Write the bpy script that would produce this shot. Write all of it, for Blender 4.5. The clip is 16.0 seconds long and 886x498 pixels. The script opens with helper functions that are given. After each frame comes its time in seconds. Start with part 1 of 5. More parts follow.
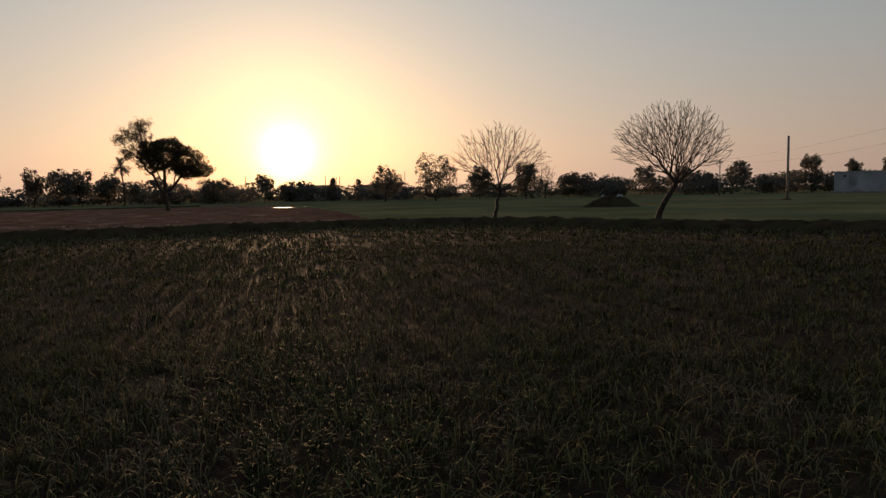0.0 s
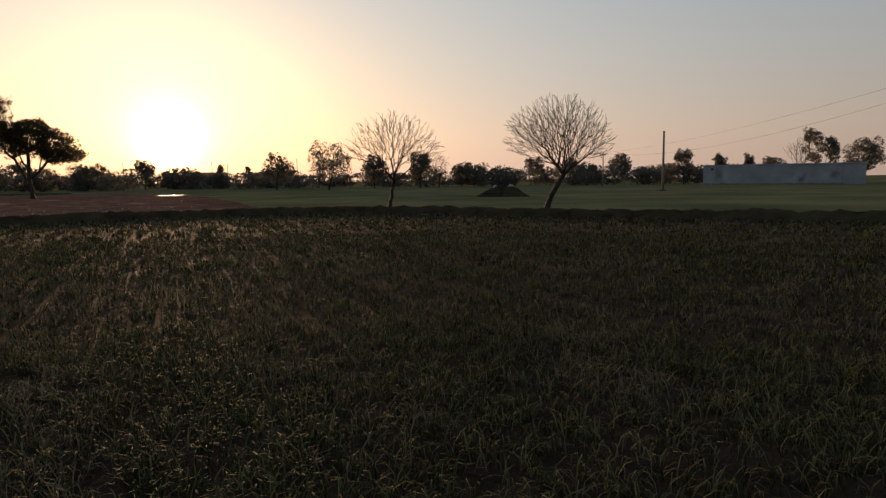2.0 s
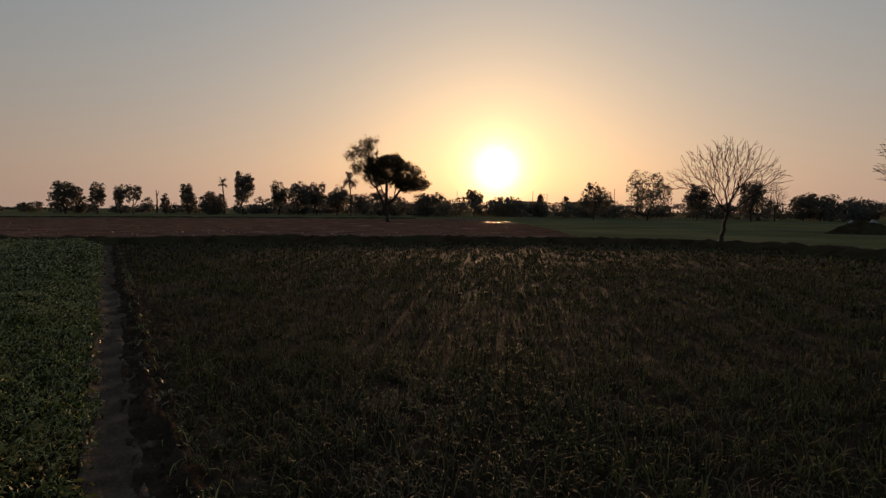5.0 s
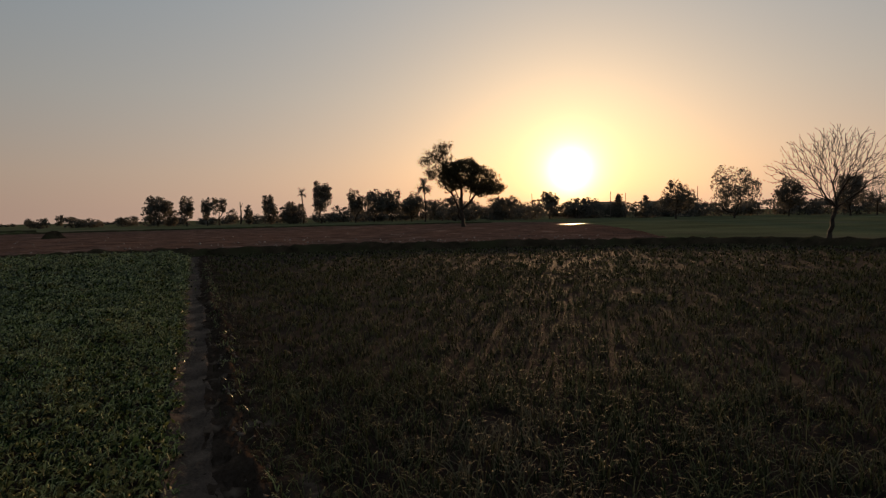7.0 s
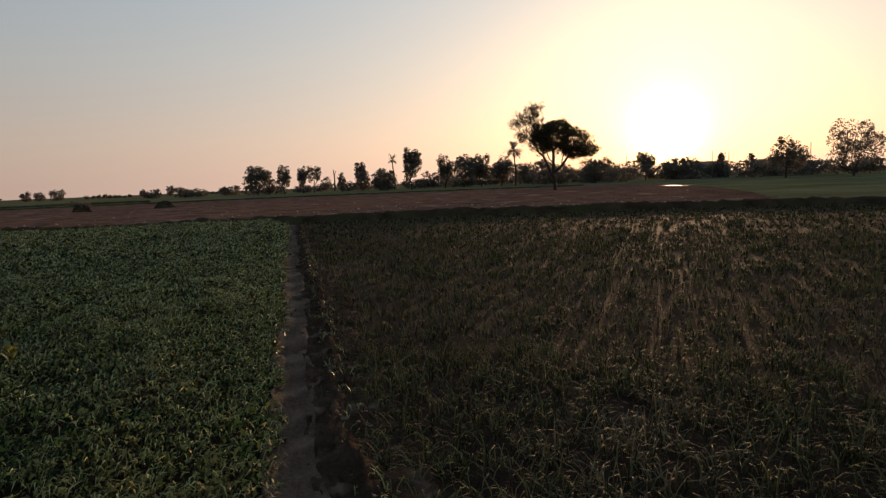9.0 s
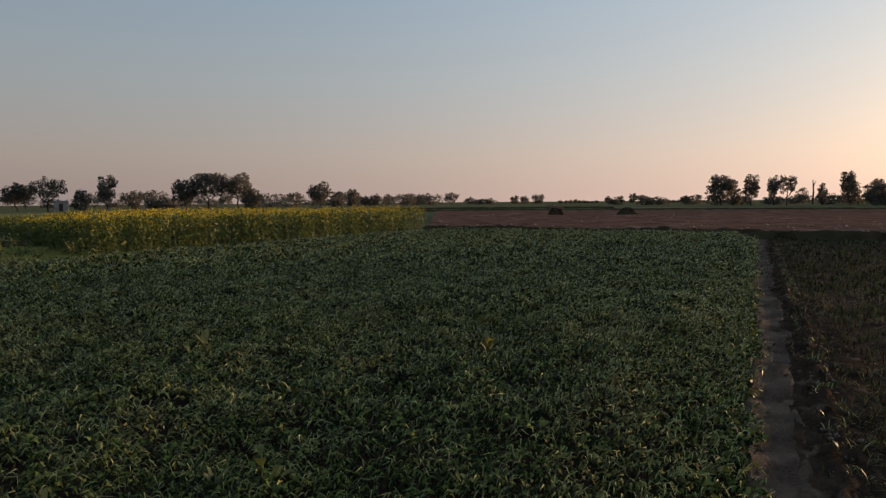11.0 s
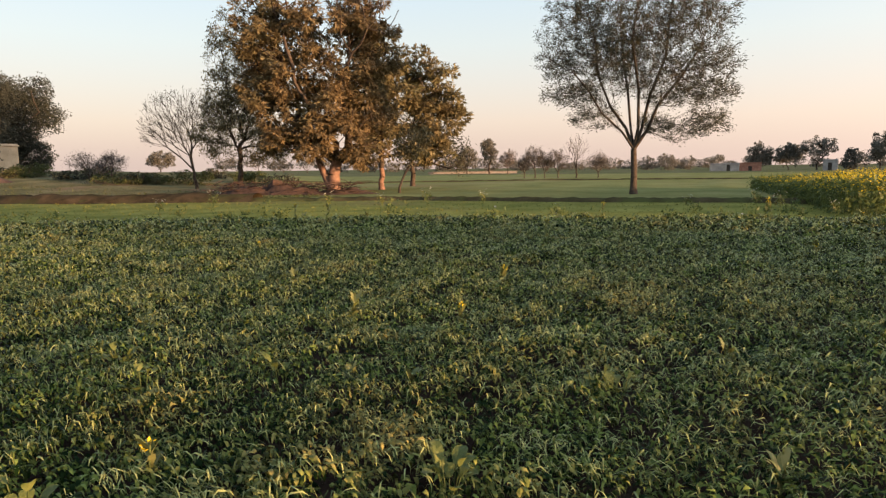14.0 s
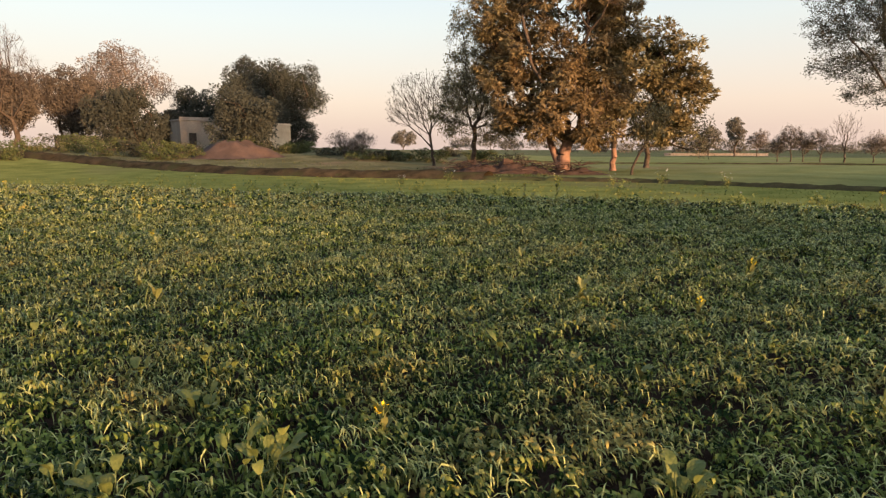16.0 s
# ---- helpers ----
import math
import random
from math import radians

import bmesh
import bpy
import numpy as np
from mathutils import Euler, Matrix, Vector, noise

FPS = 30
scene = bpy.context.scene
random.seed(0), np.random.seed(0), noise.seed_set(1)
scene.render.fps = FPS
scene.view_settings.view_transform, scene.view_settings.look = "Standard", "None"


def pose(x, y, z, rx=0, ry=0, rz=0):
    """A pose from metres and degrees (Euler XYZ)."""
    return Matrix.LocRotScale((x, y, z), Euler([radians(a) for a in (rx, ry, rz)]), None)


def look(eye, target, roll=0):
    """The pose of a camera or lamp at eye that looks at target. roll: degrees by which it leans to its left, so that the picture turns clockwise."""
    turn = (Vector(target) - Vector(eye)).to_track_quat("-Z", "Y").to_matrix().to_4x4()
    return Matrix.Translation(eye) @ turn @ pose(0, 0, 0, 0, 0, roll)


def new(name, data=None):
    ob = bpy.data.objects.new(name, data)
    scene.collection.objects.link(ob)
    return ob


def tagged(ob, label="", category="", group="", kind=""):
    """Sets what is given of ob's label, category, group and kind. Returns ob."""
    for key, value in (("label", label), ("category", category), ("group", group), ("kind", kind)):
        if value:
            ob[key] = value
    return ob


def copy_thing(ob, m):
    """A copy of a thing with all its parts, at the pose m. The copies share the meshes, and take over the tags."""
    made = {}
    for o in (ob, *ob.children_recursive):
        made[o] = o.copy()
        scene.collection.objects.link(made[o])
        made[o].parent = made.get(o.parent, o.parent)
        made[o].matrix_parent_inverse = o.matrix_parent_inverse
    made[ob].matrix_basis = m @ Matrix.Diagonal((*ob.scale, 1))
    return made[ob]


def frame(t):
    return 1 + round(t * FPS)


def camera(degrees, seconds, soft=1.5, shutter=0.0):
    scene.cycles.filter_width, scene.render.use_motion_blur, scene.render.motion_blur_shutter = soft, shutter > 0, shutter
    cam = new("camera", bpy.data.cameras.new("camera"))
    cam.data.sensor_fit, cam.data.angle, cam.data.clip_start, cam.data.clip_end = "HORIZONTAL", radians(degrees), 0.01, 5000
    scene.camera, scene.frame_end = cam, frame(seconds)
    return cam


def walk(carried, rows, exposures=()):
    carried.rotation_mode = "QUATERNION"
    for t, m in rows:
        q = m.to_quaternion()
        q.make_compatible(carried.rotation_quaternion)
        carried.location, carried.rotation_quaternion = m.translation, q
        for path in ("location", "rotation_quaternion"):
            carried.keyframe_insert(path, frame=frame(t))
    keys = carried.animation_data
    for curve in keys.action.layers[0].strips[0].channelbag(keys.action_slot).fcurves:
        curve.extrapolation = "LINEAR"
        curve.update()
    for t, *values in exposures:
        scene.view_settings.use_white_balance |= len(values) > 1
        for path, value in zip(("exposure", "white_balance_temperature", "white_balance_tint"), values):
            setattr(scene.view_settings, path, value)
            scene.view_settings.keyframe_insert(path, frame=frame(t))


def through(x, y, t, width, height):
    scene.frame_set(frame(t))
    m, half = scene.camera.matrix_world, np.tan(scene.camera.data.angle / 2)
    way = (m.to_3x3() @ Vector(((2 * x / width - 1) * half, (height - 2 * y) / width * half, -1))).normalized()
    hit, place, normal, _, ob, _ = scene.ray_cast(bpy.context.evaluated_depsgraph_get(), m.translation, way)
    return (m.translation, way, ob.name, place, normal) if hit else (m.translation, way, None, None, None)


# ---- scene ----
cam = camera(68.8, 16.0, soft=1.35)
PATH = [
    (0, pose(-0.022, -0.065, 1.605, 85.02, 1.20, -0.58)),
    (0.5, pose(-0.023, -0.049, 1.598, 84.66, 0.78, -5.76)),
    (1, pose(-0.038, -0.040, 1.596, 84.75, 0.75, -8.45)),
    (1.5, pose(-0.028, -0.037, 1.595, 84.28, 0.54, -11.50)),
    (2, pose(-0.025, -0.019, 1.596, 83.92, 0.69, -9.85)),
    (2.5, pose(-0.036, 0.013, 1.601, 84.70, 0.67, -0.89)),
    (3, pose(-0.077, 0.062, 1.600, 84.65, 0.62, 7.42)),
    (3.5, pose(-0.043, 0.058, 1.609, 84.46, 0.32, 13.27)),
    (4, pose(-0.092, 0.114, 1.602, 84.62, 0.63, 16.94)),
    (4.5, pose(-0.246, 0.216, 1.603, 88.08, -0.33, 15.42)),
    (5, pose(-0.394, 0.290, 1.602, 86.60, -0.45, 17.42)),
    (5.2, pose(-0.451, 0.356, 1.599, 85.90, 0.17, 18.93)),
    (7.3, pose(-0.981, 0.994, 1.600, 87.14, 1.74, 26.32)),
    (7.5, pose(-1.017, 1.054, 1.598, 84.61, 1.45, 30.47)),
    (8, pose(-0.939, 1.183, 1.599, 86.50, 5.75, 27.70)),
    (8.2, pose(-1.001, 1.203, 1.599, 85.99, 4.64, 23.63)),
    (10.3, pose(-1.709, 1.548, 1.605, 86.15, -0.66, 60.16)),
    (10.5, pose(-1.790, 1.584, 1.601, 88.48, -0.57, 63.73)),
    (11, pose(-1.943, 1.624, 1.595, 85.86, 0.45, 70.83)),
    (11.5, pose(-2.013, 1.656, 1.591, 84.04, -0.86, 80.80)),
    (12, pose(-2.109, 1.670, 1.594, 83.65, -0.57, 97.19)),
    (12.5, pose(-2.148, 1.692, 1.599, 83.09, 0.60, 112.04)),
    (13, pose(-2.130, 1.687, 1.598, 82.65, -0.73, 119.57)),
    (13.5, pose(-2.119, 1.648, 1.605, 82.85, -0.40, 122.74)),
    (14, pose(-2.079, 1.574, 1.599, 82.92, 0.71, 132.01)),
    (14.5, pose(-2.056, 1.476, 1.602, 82.88, 0.58, 143.00)),
    (15, pose(-2.066, 1.438, 1.603, 82.71, 0.68, 144.41)),
    (15.5, pose(-2.070, 1.415, 1.604, 81.35, -0.27, 145.07)),
    (16, pose(-2.123, 1.445, 1.602, 81.28, 0.01, 151.95)),
]
EXPOSURES = [(0, -0.66, 7300, 13), (0.5, -0.40, 7200, 12), (1.0, -0.31, 7150, 12), (1.5, -0.26, 7100, 12), (2.0, -0.36, 7150, 12), (2.5, -0.55, 7250, 12), (3.0, -0.65, 7300, 12), (3.5, -0.71, 7300, 12), (4.5, -0.88, 7300, 13), (5.2, -1.06, 7300, 14), (7.3, -0.82, 7300, 13), (8.0, -0.36, 7200, 13), (8.2, -0.4, 7200, 13), (10.3, 0.0, 6650, 11), (11, -0.12, 6650, 11), (11.5, 0.3, 6600, 10), (12, 0.62, 6700, 10), (12.5, 0.98, 6850, 10), (13, 1.14, 7000, 10), (14, 1.28, 7200, 11), (16, 1.32, 7400, 12)]
walk(cam, PATH, EXPOSURES)

# ---- world, sun ----
SUN_AZ, SUN_EL = radians(12.75), radians(3.70)
SUN_DIR = Vector((-math.sin(SUN_AZ) * math.cos(SUN_EL), math.cos(SUN_AZ) * math.cos(SUN_EL), math.sin(SUN_EL)))

world = bpy.data.worlds.new("evening_sky")
scene.world = world
world.use_nodes = True
wt = world.node_tree
wt.nodes.clear()


def wnode(kind, **kw):
    n = wt.nodes.new(kind)
    for k, v in kw.items():
        if k == "operation":
            n.operation = v
        elif k == "blend_type":
            n.blend_type = v
    return n


def wmath(op, a, b):
    n = wnode("ShaderNodeMath", operation=op)
    for i, v in enumerate((a, b)):
        if isinstance(v, (int, float)):
            n.inputs[i].default_value = v
        else:
            wt.links.new(v, n.inputs[i])
    return n.outputs[0]


sky = wt.nodes.new("ShaderNodeTexSky")
sky.sky_type = "NISHITA"
sky.sun_disc = False
sky.sun_elevation = SUN_EL
sky.sun_rotation = -SUN_AZ
sky.altitude = 150
sky.air_density = 1.0
sky.dust_density = 3.5
sky.ozone_density = 2.0
coord = wt.nodes.new("ShaderNodeTexCoord")
dot = wt.nodes.new("ShaderNodeVectorMath")
dot.operation = "DOT_PRODUCT"
wt.links.new(coord.outputs["Generated"], dot.inputs[0])
dot.inputs[1].default_value = SUN_DIR
away = wmath("SUBTRACT", 1.0, dot.outputs["Value"])


def aureole(degrees, strength, colour, off=away):
    """Light scattered by haze round the sun, or round the point facing it, falling off over the given angle."""
    s = (radians(degrees) ** 2) / 2
    fall = wmath("EXPONENT", wmath("MULTIPLY", off, -1.0 / s), 0.0)
    mul = wnode("ShaderNodeVectorMath", operation="SCALE")
    mul.inputs[0].default_value = colour
    wt.links.new(wmath("MULTIPLY", fall, strength), mul.inputs["Scale"])
    return mul.outputs[0]


def wadd(a, b):
    n = wnode("ShaderNodeVectorMath", operation="ADD")
    wt.links.new(a, n.inputs[0])
    wt.links.new(b, n.inputs[1])
    return n.outputs[0]


# haze of an evening sky: grey-blue above, pale and rosy at the horizon, orange low down towards the sun
sep = wt.nodes.new("ShaderNodeSeparateXYZ")
wt.links.new(coord.outputs["Generated"], sep.inputs[0])
ramp = wt.nodes.new("ShaderNodeValToRGB")
HAZE = ((0.0, (0.236, 0.19, 0.184)), (0.07, (0.277, 0.236, 0.22)), (0.18, (0.2394, 0.2712, 0.2917)), (0.36, (0.1552, 0.2525, 0.3553)), (1.0, (0.0842, 0.1496, 0.2618)))
el = ramp.color_ramp.elements
while len(el) < len(HAZE):
    el.new(0.5)
for e, (p, c) in zip(el, HAZE):
    e.position, e.color = p, (*c, 1)
wt.links.new(sep.outputs["Z"], ramp.inputs[0])
scale_sky = wnode("ShaderNodeVectorMath", operation="SCALE")
wt.links.new(sky.outputs[0], scale_sky.inputs[0])
scale_sky.inputs["Scale"].default_value = 0.05
total = wadd(scale_sky.outputs[0], ramp.outputs[0])
for deg, st, col in ((1.3, 4.0, (1.0, 0.92, 0.70)), (2.5, 1.9, (1.0, 0.86, 0.52)), (4.2, 0.45, (1.0, 0.72, 0.30)), (9.0, 0.20, (1.0, 0.68, 0.32)), (22.0, 0.10, (1.0, 0.74, 0.42)), (57.0, 0.375, (0.85, 0.92, 0.95))):
    total = wadd(total, aureole(deg, st, col))
total = wadd(total, aureole(70.0, 0.05, (0.97, 0.91, 0.88), wmath("ADD", 1.0, dot.outputs["Value"])))
low = wmath("EXPONENT", wmath("MULTIPLY", wmath("ABSOLUTE", sep.outputs["Z"], 0.0), -9.0), 0.0)
band = wnode("ShaderNodeVectorMath", operation="SCALE")
wt.links.new(aureole(54.0, 0.52, (1.0, 0.44, 0.18)), band.inputs[0])
wt.links.new(low, band.inputs["Scale"])
total = wadd(total, band.outputs[0])
bg = wt.nodes.new("ShaderNodeBackground")
wt.links.new(total, bg.inputs["Color"])
bg.inputs["Strength"].default_value = 1.0
wout = wt.nodes.new("ShaderNodeOutputWorld")
wt.links.new(bg.outputs[0], wout.inputs[0])

lamp = bpy.data.lights.new("sun", "SUN")
lamp.energy, lamp.angle, lamp.color = 5.8, radians(3.0), (1.0, 0.64, 0.37)
sun = new("sun", lamp)
sun.matrix_world = look((0, 0, 60), Vector((0, 0, 60)) - SUN_DIR)


# ---- materials ----
def material(name, dark, light, scale=4.0, rough=0.8, bump=0.3, fine=60.0, through=0.0, island=0.0, tint=None, tint_scale=0.5, tint_at=0.55, spec=0.3):
    """Two colours mixed by noise at two scales, optional tint in patches, variation by island and light passing through thin leaves."""
    m = bpy.data.materials.new(name)
    m.use_nodes = True
    t = m.node_tree
    t.nodes.clear()
    out = t.nodes.new("ShaderNodeOutputMaterial")
    p = t.nodes.new("ShaderNodeBsdfPrincipled")
    p.inputs["Roughness"].default_value = rough
    p.inputs["Specular IOR Level"].default_value = spec
    co = t.nodes.new("ShaderNodeTexCoord")
    n1 = t.nodes.new("ShaderNodeTexNoise")
    n1.inputs["Scale"].default_value = scale
    n1.inputs["Detail"].default_value = 6
    n2 = t.nodes.new("ShaderNodeTexNoise")
    n2.inputs["Scale"].default_value = fine
    n2.inputs["Detail"].default_value = 3
    for n in (n1, n2):
        t.links.new(co.outputs["Object"], n.inputs["Vector"])
    mix_n = t.nodes.new("ShaderNodeMath")
    mix_n.operation = "ADD"
    t.links.new(n1.outputs["Fac"], mix_n.inputs[0])
    sub = t.nodes.new("ShaderNodeMath")
    sub.operation = "MULTIPLY_ADD"
    t.links.new(n2.outputs["Fac"], sub.inputs[0])
    sub.inputs[1].default_value, sub.inputs[2].default_value = 0.5, -0.25
    t.links.new(sub.outputs[0], mix_n.inputs[1])
    fac = mix_n.outputs[0]
    if island:
        geo = t.nodes.new("ShaderNodeNewGeometry")
        isl = t.nodes.new("ShaderNodeMath")
        isl.operation = "MULTIPLY_ADD"
        t.links.new(geo.outputs["Random Per Island"], isl.inputs[0])
        isl.inputs[1].default_value, isl.inputs[2].default_value = island, -island / 2
        add = t.nodes.new("ShaderNodeMath")
        add.operation = "ADD"
        t.links.new(fac, add.inputs[0])
        t.links.new(isl.outputs[0], add.inputs[1])
        fac = add.outputs[0]
    cr = t.nodes.new("ShaderNodeValToRGB")
    cr.color_ramp.elements[0].position, cr.color_ramp.elements[0].color = 0.30, (*dark, 1)
    cr.color_ramp.elements[1].position, cr.color_ramp.elements[1].color = 0.72, (*light, 1)
    t.links.new(fac, cr.inputs[0])
    col = cr.outputs[0]
    if tint:
        n3 = t.nodes.new("ShaderNodeTexNoise")
        n3.inputs["Scale"].default_value = tint_scale
        n3.inputs["Detail"].default_value = 4
        t.links.new(co.outputs["Object"], n3.inputs["Vector"])
        src = n3.outputs["Fac"]
        if island:
            a2 = t.nodes.new("ShaderNodeMath")
            a2.operation = "MULTIPLY_ADD"
            t.links.new(geo.outputs["Random Per Island"], a2.inputs[0])
            a2.inputs[1].default_value = 0.22
            t.links.new(src, a2.inputs[2])
            src = a2.outputs[0]
            tint_at += 0.11
        r3 = t.nodes.new("ShaderNodeMapRange")
        r3.inputs["From Min"].default_value, r3.inputs["From Max"].default_value = tint_at, tint_at + 0.16
        t.links.new(src, r3.inputs["Value"])
        mx = t.nodes.new("ShaderNodeMix")
        mx.data_type = "RGBA"
        t.links.new(r3.outputs[0], mx.inputs["Factor"])
        t.links.new(col, mx.inputs["A"])
        mx.inputs["B"].default_value = (*tint, 1)
        col = mx.outputs["Result"]
    t.links.new(col, p.inputs["Base Color"])
    if bump:
        b = t.nodes.new("ShaderNodeBump")
        b.inputs["Strength"].default_value = bump
        b.inputs["Distance"].default_value = 0.03
        t.links.new(fac, b.inputs["Height"])
        t.links.new(b.outputs[0], p.inputs["Normal"])
    if through:
        tr = t.nodes.new("ShaderNodeBsdfTranslucent")
        t.links.new(col, tr.inputs["Color"])
        ms = t.nodes.new("ShaderNodeMixShader")
        ms.inputs[0].default_value = through
        t.links.new(p.outputs[0], ms.inputs[1])
        t.links.new(tr.outputs[0], ms.inputs[2])
        t.links.new(ms.outputs[0], out.inputs[0])
    else:
        t.links.new(p.outputs[0], out.inputs[0])
    return m


M_GROUND = material("short_crop_ground", (0.082, 0.084, 0.042), (0.165, 0.160, 0.082), 0.12, 1.0, 0.7, 3.0, tint=(0.19, 0.145, 0.095), tint_scale=0.035, tint_at=0.55, spec=0.0)
M_SOIL = material("damp_soil", (0.018, 0.011, 0.008), (0.052, 0.031, 0.022), 3.0, 0.95, 0.8, 40.0, spec=0.03)
M_GREEN = material("young_wheat_ground", (0.130, 0.128, 0.034), (0.245, 0.228, 0.068), 0.6, 1.0, 0.6, 9.0, tint=(0.18, 0.150, 0.062), tint_scale=0.12, tint_at=0.55, spec=0.0)
M_FARWHEAT = material("far_young_wheat_ground", (0.150, 0.150, 0.058), (0.240, 0.230, 0.094), 0.25, 1.0, 0.6, 5.0, tint=(0.24, 0.20, 0.100), tint_scale=0.06, tint_at=0.54, spec=0.0)
M_FALLOW = material("weedy_fallow_earth", (0.100, 0.088, 0.044), (0.19, 0.160, 0.085), 0.5, 1.0, 0.8, 8.0, tint=(0.19, 0.125, 0.080), tint_scale=0.15, tint_at=0.55, spec=0.0)
M_PLOUGH = material("ploughed_earth", (0.095, 0.050, 0.035), (0.22, 0.122, 0.086), 0.5, 1.0, 1.0, 6.0, tint=(0.30, 0.19, 0.145), tint_scale=0.25, tint_at=0.60, spec=0.0)
M_PATH = material("trodden_earth", (0.045, 0.030, 0.021), (0.128, 0.087, 0.063), 2.2, 0.95, 1.0, 45.0, tint=(0.160, 0.110, 0.078), tint_scale=2.4, tint_at=0.53, spec=0.05)
M_BUND = material("grassy_earth_bank", (0.026, 0.020, 0.012), (0.078, 0.054, 0.032), 1.6, 1.0, 1.0, 18.0, tint=(0.052, 0.047, 0.022), tint_scale=0.6, tint_at=0.52, spec=0.0)
M_BANKGRASS = material("grass_grown_bank", (0.034, 0.030, 0.015), (0.082, 0.064, 0.034), 1.2, 1.0, 1.0, 14.0, tint=(0.070, 0.074, 0.028), tint_scale=0.5, tint_at=0.50, spec=0.0)
M_RIDGE = material("crumbly_dark_earth", (0.024, 0.016, 0.011), (0.070, 0.047, 0.033), 4.0, 1.0, 0.8, 45.0, tint=(0.17, 0.12, 0.085), tint_scale=3.0, tint_at=0.58, spec=0.0)
M_RED = material("reddish_dug_earth", (0.034, 0.021, 0.017), (0.070, 0.043, 0.035), 1.2, 0.95, 1.0, 14.0)
M_CLOD = material("dry_clods", (0.24, 0.17, 0.125), (0.48, 0.37, 0.29), 3.0, 0.95, 0.3, 30.0, island=0.4)
M_CLODDARK = material("dull_clods", (0.05, 0.033, 0.024), (0.17, 0.115, 0.083), 3.0, 0.95, 0.3, 30.0, island=0.6)
M_TWIG = material("reddish_dead_twigs", (0.022, 0.013, 0.010), (0.075, 0.042, 0.032), 4.0, 0.9, 0.6, 25.0, island=0.4)
M_WHEAT = material("wheat_blades", (0.022, 0.026, 0.010), (0.118, 0.116, 0.049), 1.2, 0.75, 0.0, 20.0, through=0.13, island=0.9, tint=(0.155, 0.126, 0.074), tint_scale=0.7, tint_at=0.53, spec=0.03)
M_STRIP = material("light_green_blades", (0.105, 0.112, 0.026), (0.250, 0.230, 0.056), 0.8, 0.7, 0.0, 20.0, through=0.15, island=0.6, tint=(0.155, 0.130, 0.046), tint_scale=0.3, tint_at=0.58, spec=0.03)
M_CLOVER = material("clover_leaves", (0.005, 0.014, 0.002), (0.146, 0.178, 0.041), 2.2, 0.55, 0.0, 30.0, through=0.05, island=0.95, tint=(0.225, 0.182, 0.060), tint_scale=1.1, tint_at=0.535, spec=0.06)
# Paler than grass: rim highlights and dew sheen are put into the blade colour.
M_FROST = material("dewy_leaf_blades", (0.046, 0.062, 0.018), (0.310, 0.315, 0.118), 2.0, 0.45, 0.0, 40.0, through=0.04, island=0.9, spec=0.10)
M_DRYLEAF = material("yellowed_leaves", (0.075, 0.095, 0.028), (0.17, 0.165, 0.058), 4.0, 0.5, 0.0, 30.0, through=0.15, island=0.6)
M_MUSTLEAF = material("mustard_stems", (0.060, 0.084, 0.024), (0.140, 0.160, 0.046), 2.0, 0.6, 0.0, 20.0, through=0.36, island=0.5)
M_WHITEFLOWER = material("white_flowers", (0.55, 0.53, 0.48), (0.75, 0.73, 0.70), 3.0, 0.7, 0.0, 30.0, through=0.2, island=0.3)
M_BROADLEAF = material("broad_olive_leaves", (0.055, 0.078, 0.018), (0.125, 0.135, 0.034), 14.0, 0.6, 0.5, 70.0, through=0.25, island=0.7, tint=(0.22, 0.15, 0.065), tint_scale=5.0, tint_at=0.60)
M_FLOWER = material("mustard_flowers", (0.45, 0.32, 0.016), (0.70, 0.52, 0.028), 3.0, 0.7, 0.0, 30.0, through=0.3, island=0.4)
M_BARK = material("grey_brown_bark", (0.028, 0.019, 0.014), (0.085, 0.060, 0.043), 6.0, 0.9, 0.9, 30.0)
# Darker than the bark itself: shade on trunk and limbs put into it.
M_BARKDARK = material("brown_fissured_bark", (0.030, 0.020, 0.014), (0.090, 0.060, 0.042), 5.0, 0.9, 0.9, 28.0)
M_BARKPALE = material("smooth_pale_bark", (0.115, 0.062, 0.043), (0.25, 0.138, 0.098), 3.0, 0.85, 0.8, 22.0, tint=(0.09, 0.06, 0.045), tint_scale=1.4, tint_at=0.56)
# Lighter and greyer than real leaves: distance haze put into the base colour.
M_LEAF_FAR = material("hazed_far_foliage", (0.115, 0.106, 0.088), (0.180, 0.164, 0.136), 0.3, 0.9, 0.0, 3.0, through=0.45, island=0.2, spec=0.05)
# Green lightened and evened out to grey, with some haze put into it.
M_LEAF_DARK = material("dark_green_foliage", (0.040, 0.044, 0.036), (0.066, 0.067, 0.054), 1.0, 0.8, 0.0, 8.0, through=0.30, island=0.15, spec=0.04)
M_LEAF_DUSKY = material("dusky_thin_foliage", (0.055, 0.045, 0.026), (0.125, 0.100, 0.055), 0.6, 0.8, 0.0, 6.0, through=0.45, island=0.4, spec=0.05)
M_LEAF_BRONZE = material("bronze_green_foliage", (0.112, 0.080, 0.040), (0.235, 0.160, 0.080), 0.5, 0.6, 0.0, 6.0, through=0.42, island=0.5, tint=(0.175, 0.140, 0.070), tint_scale=0.35, tint_at=0.52)
M_LEAF_BRONZEGREEN = material("bronze_olive_foliage", (0.120, 0.098, 0.048), (0.245, 0.188, 0.095), 0.5, 0.6, 0.0, 6.0, through=0.42, island=0.55, tint=(0.18, 0.16, 0.072), tint_scale=0.35, tint_at=0.52)
M_LEAF_OLIVE = material("olive_foliage", (0.075, 0.062, 0.030), (0.21, 0.165, 0.082), 0.5, 0.6, 0.0, 6.0, through=0.25, island=0.6)
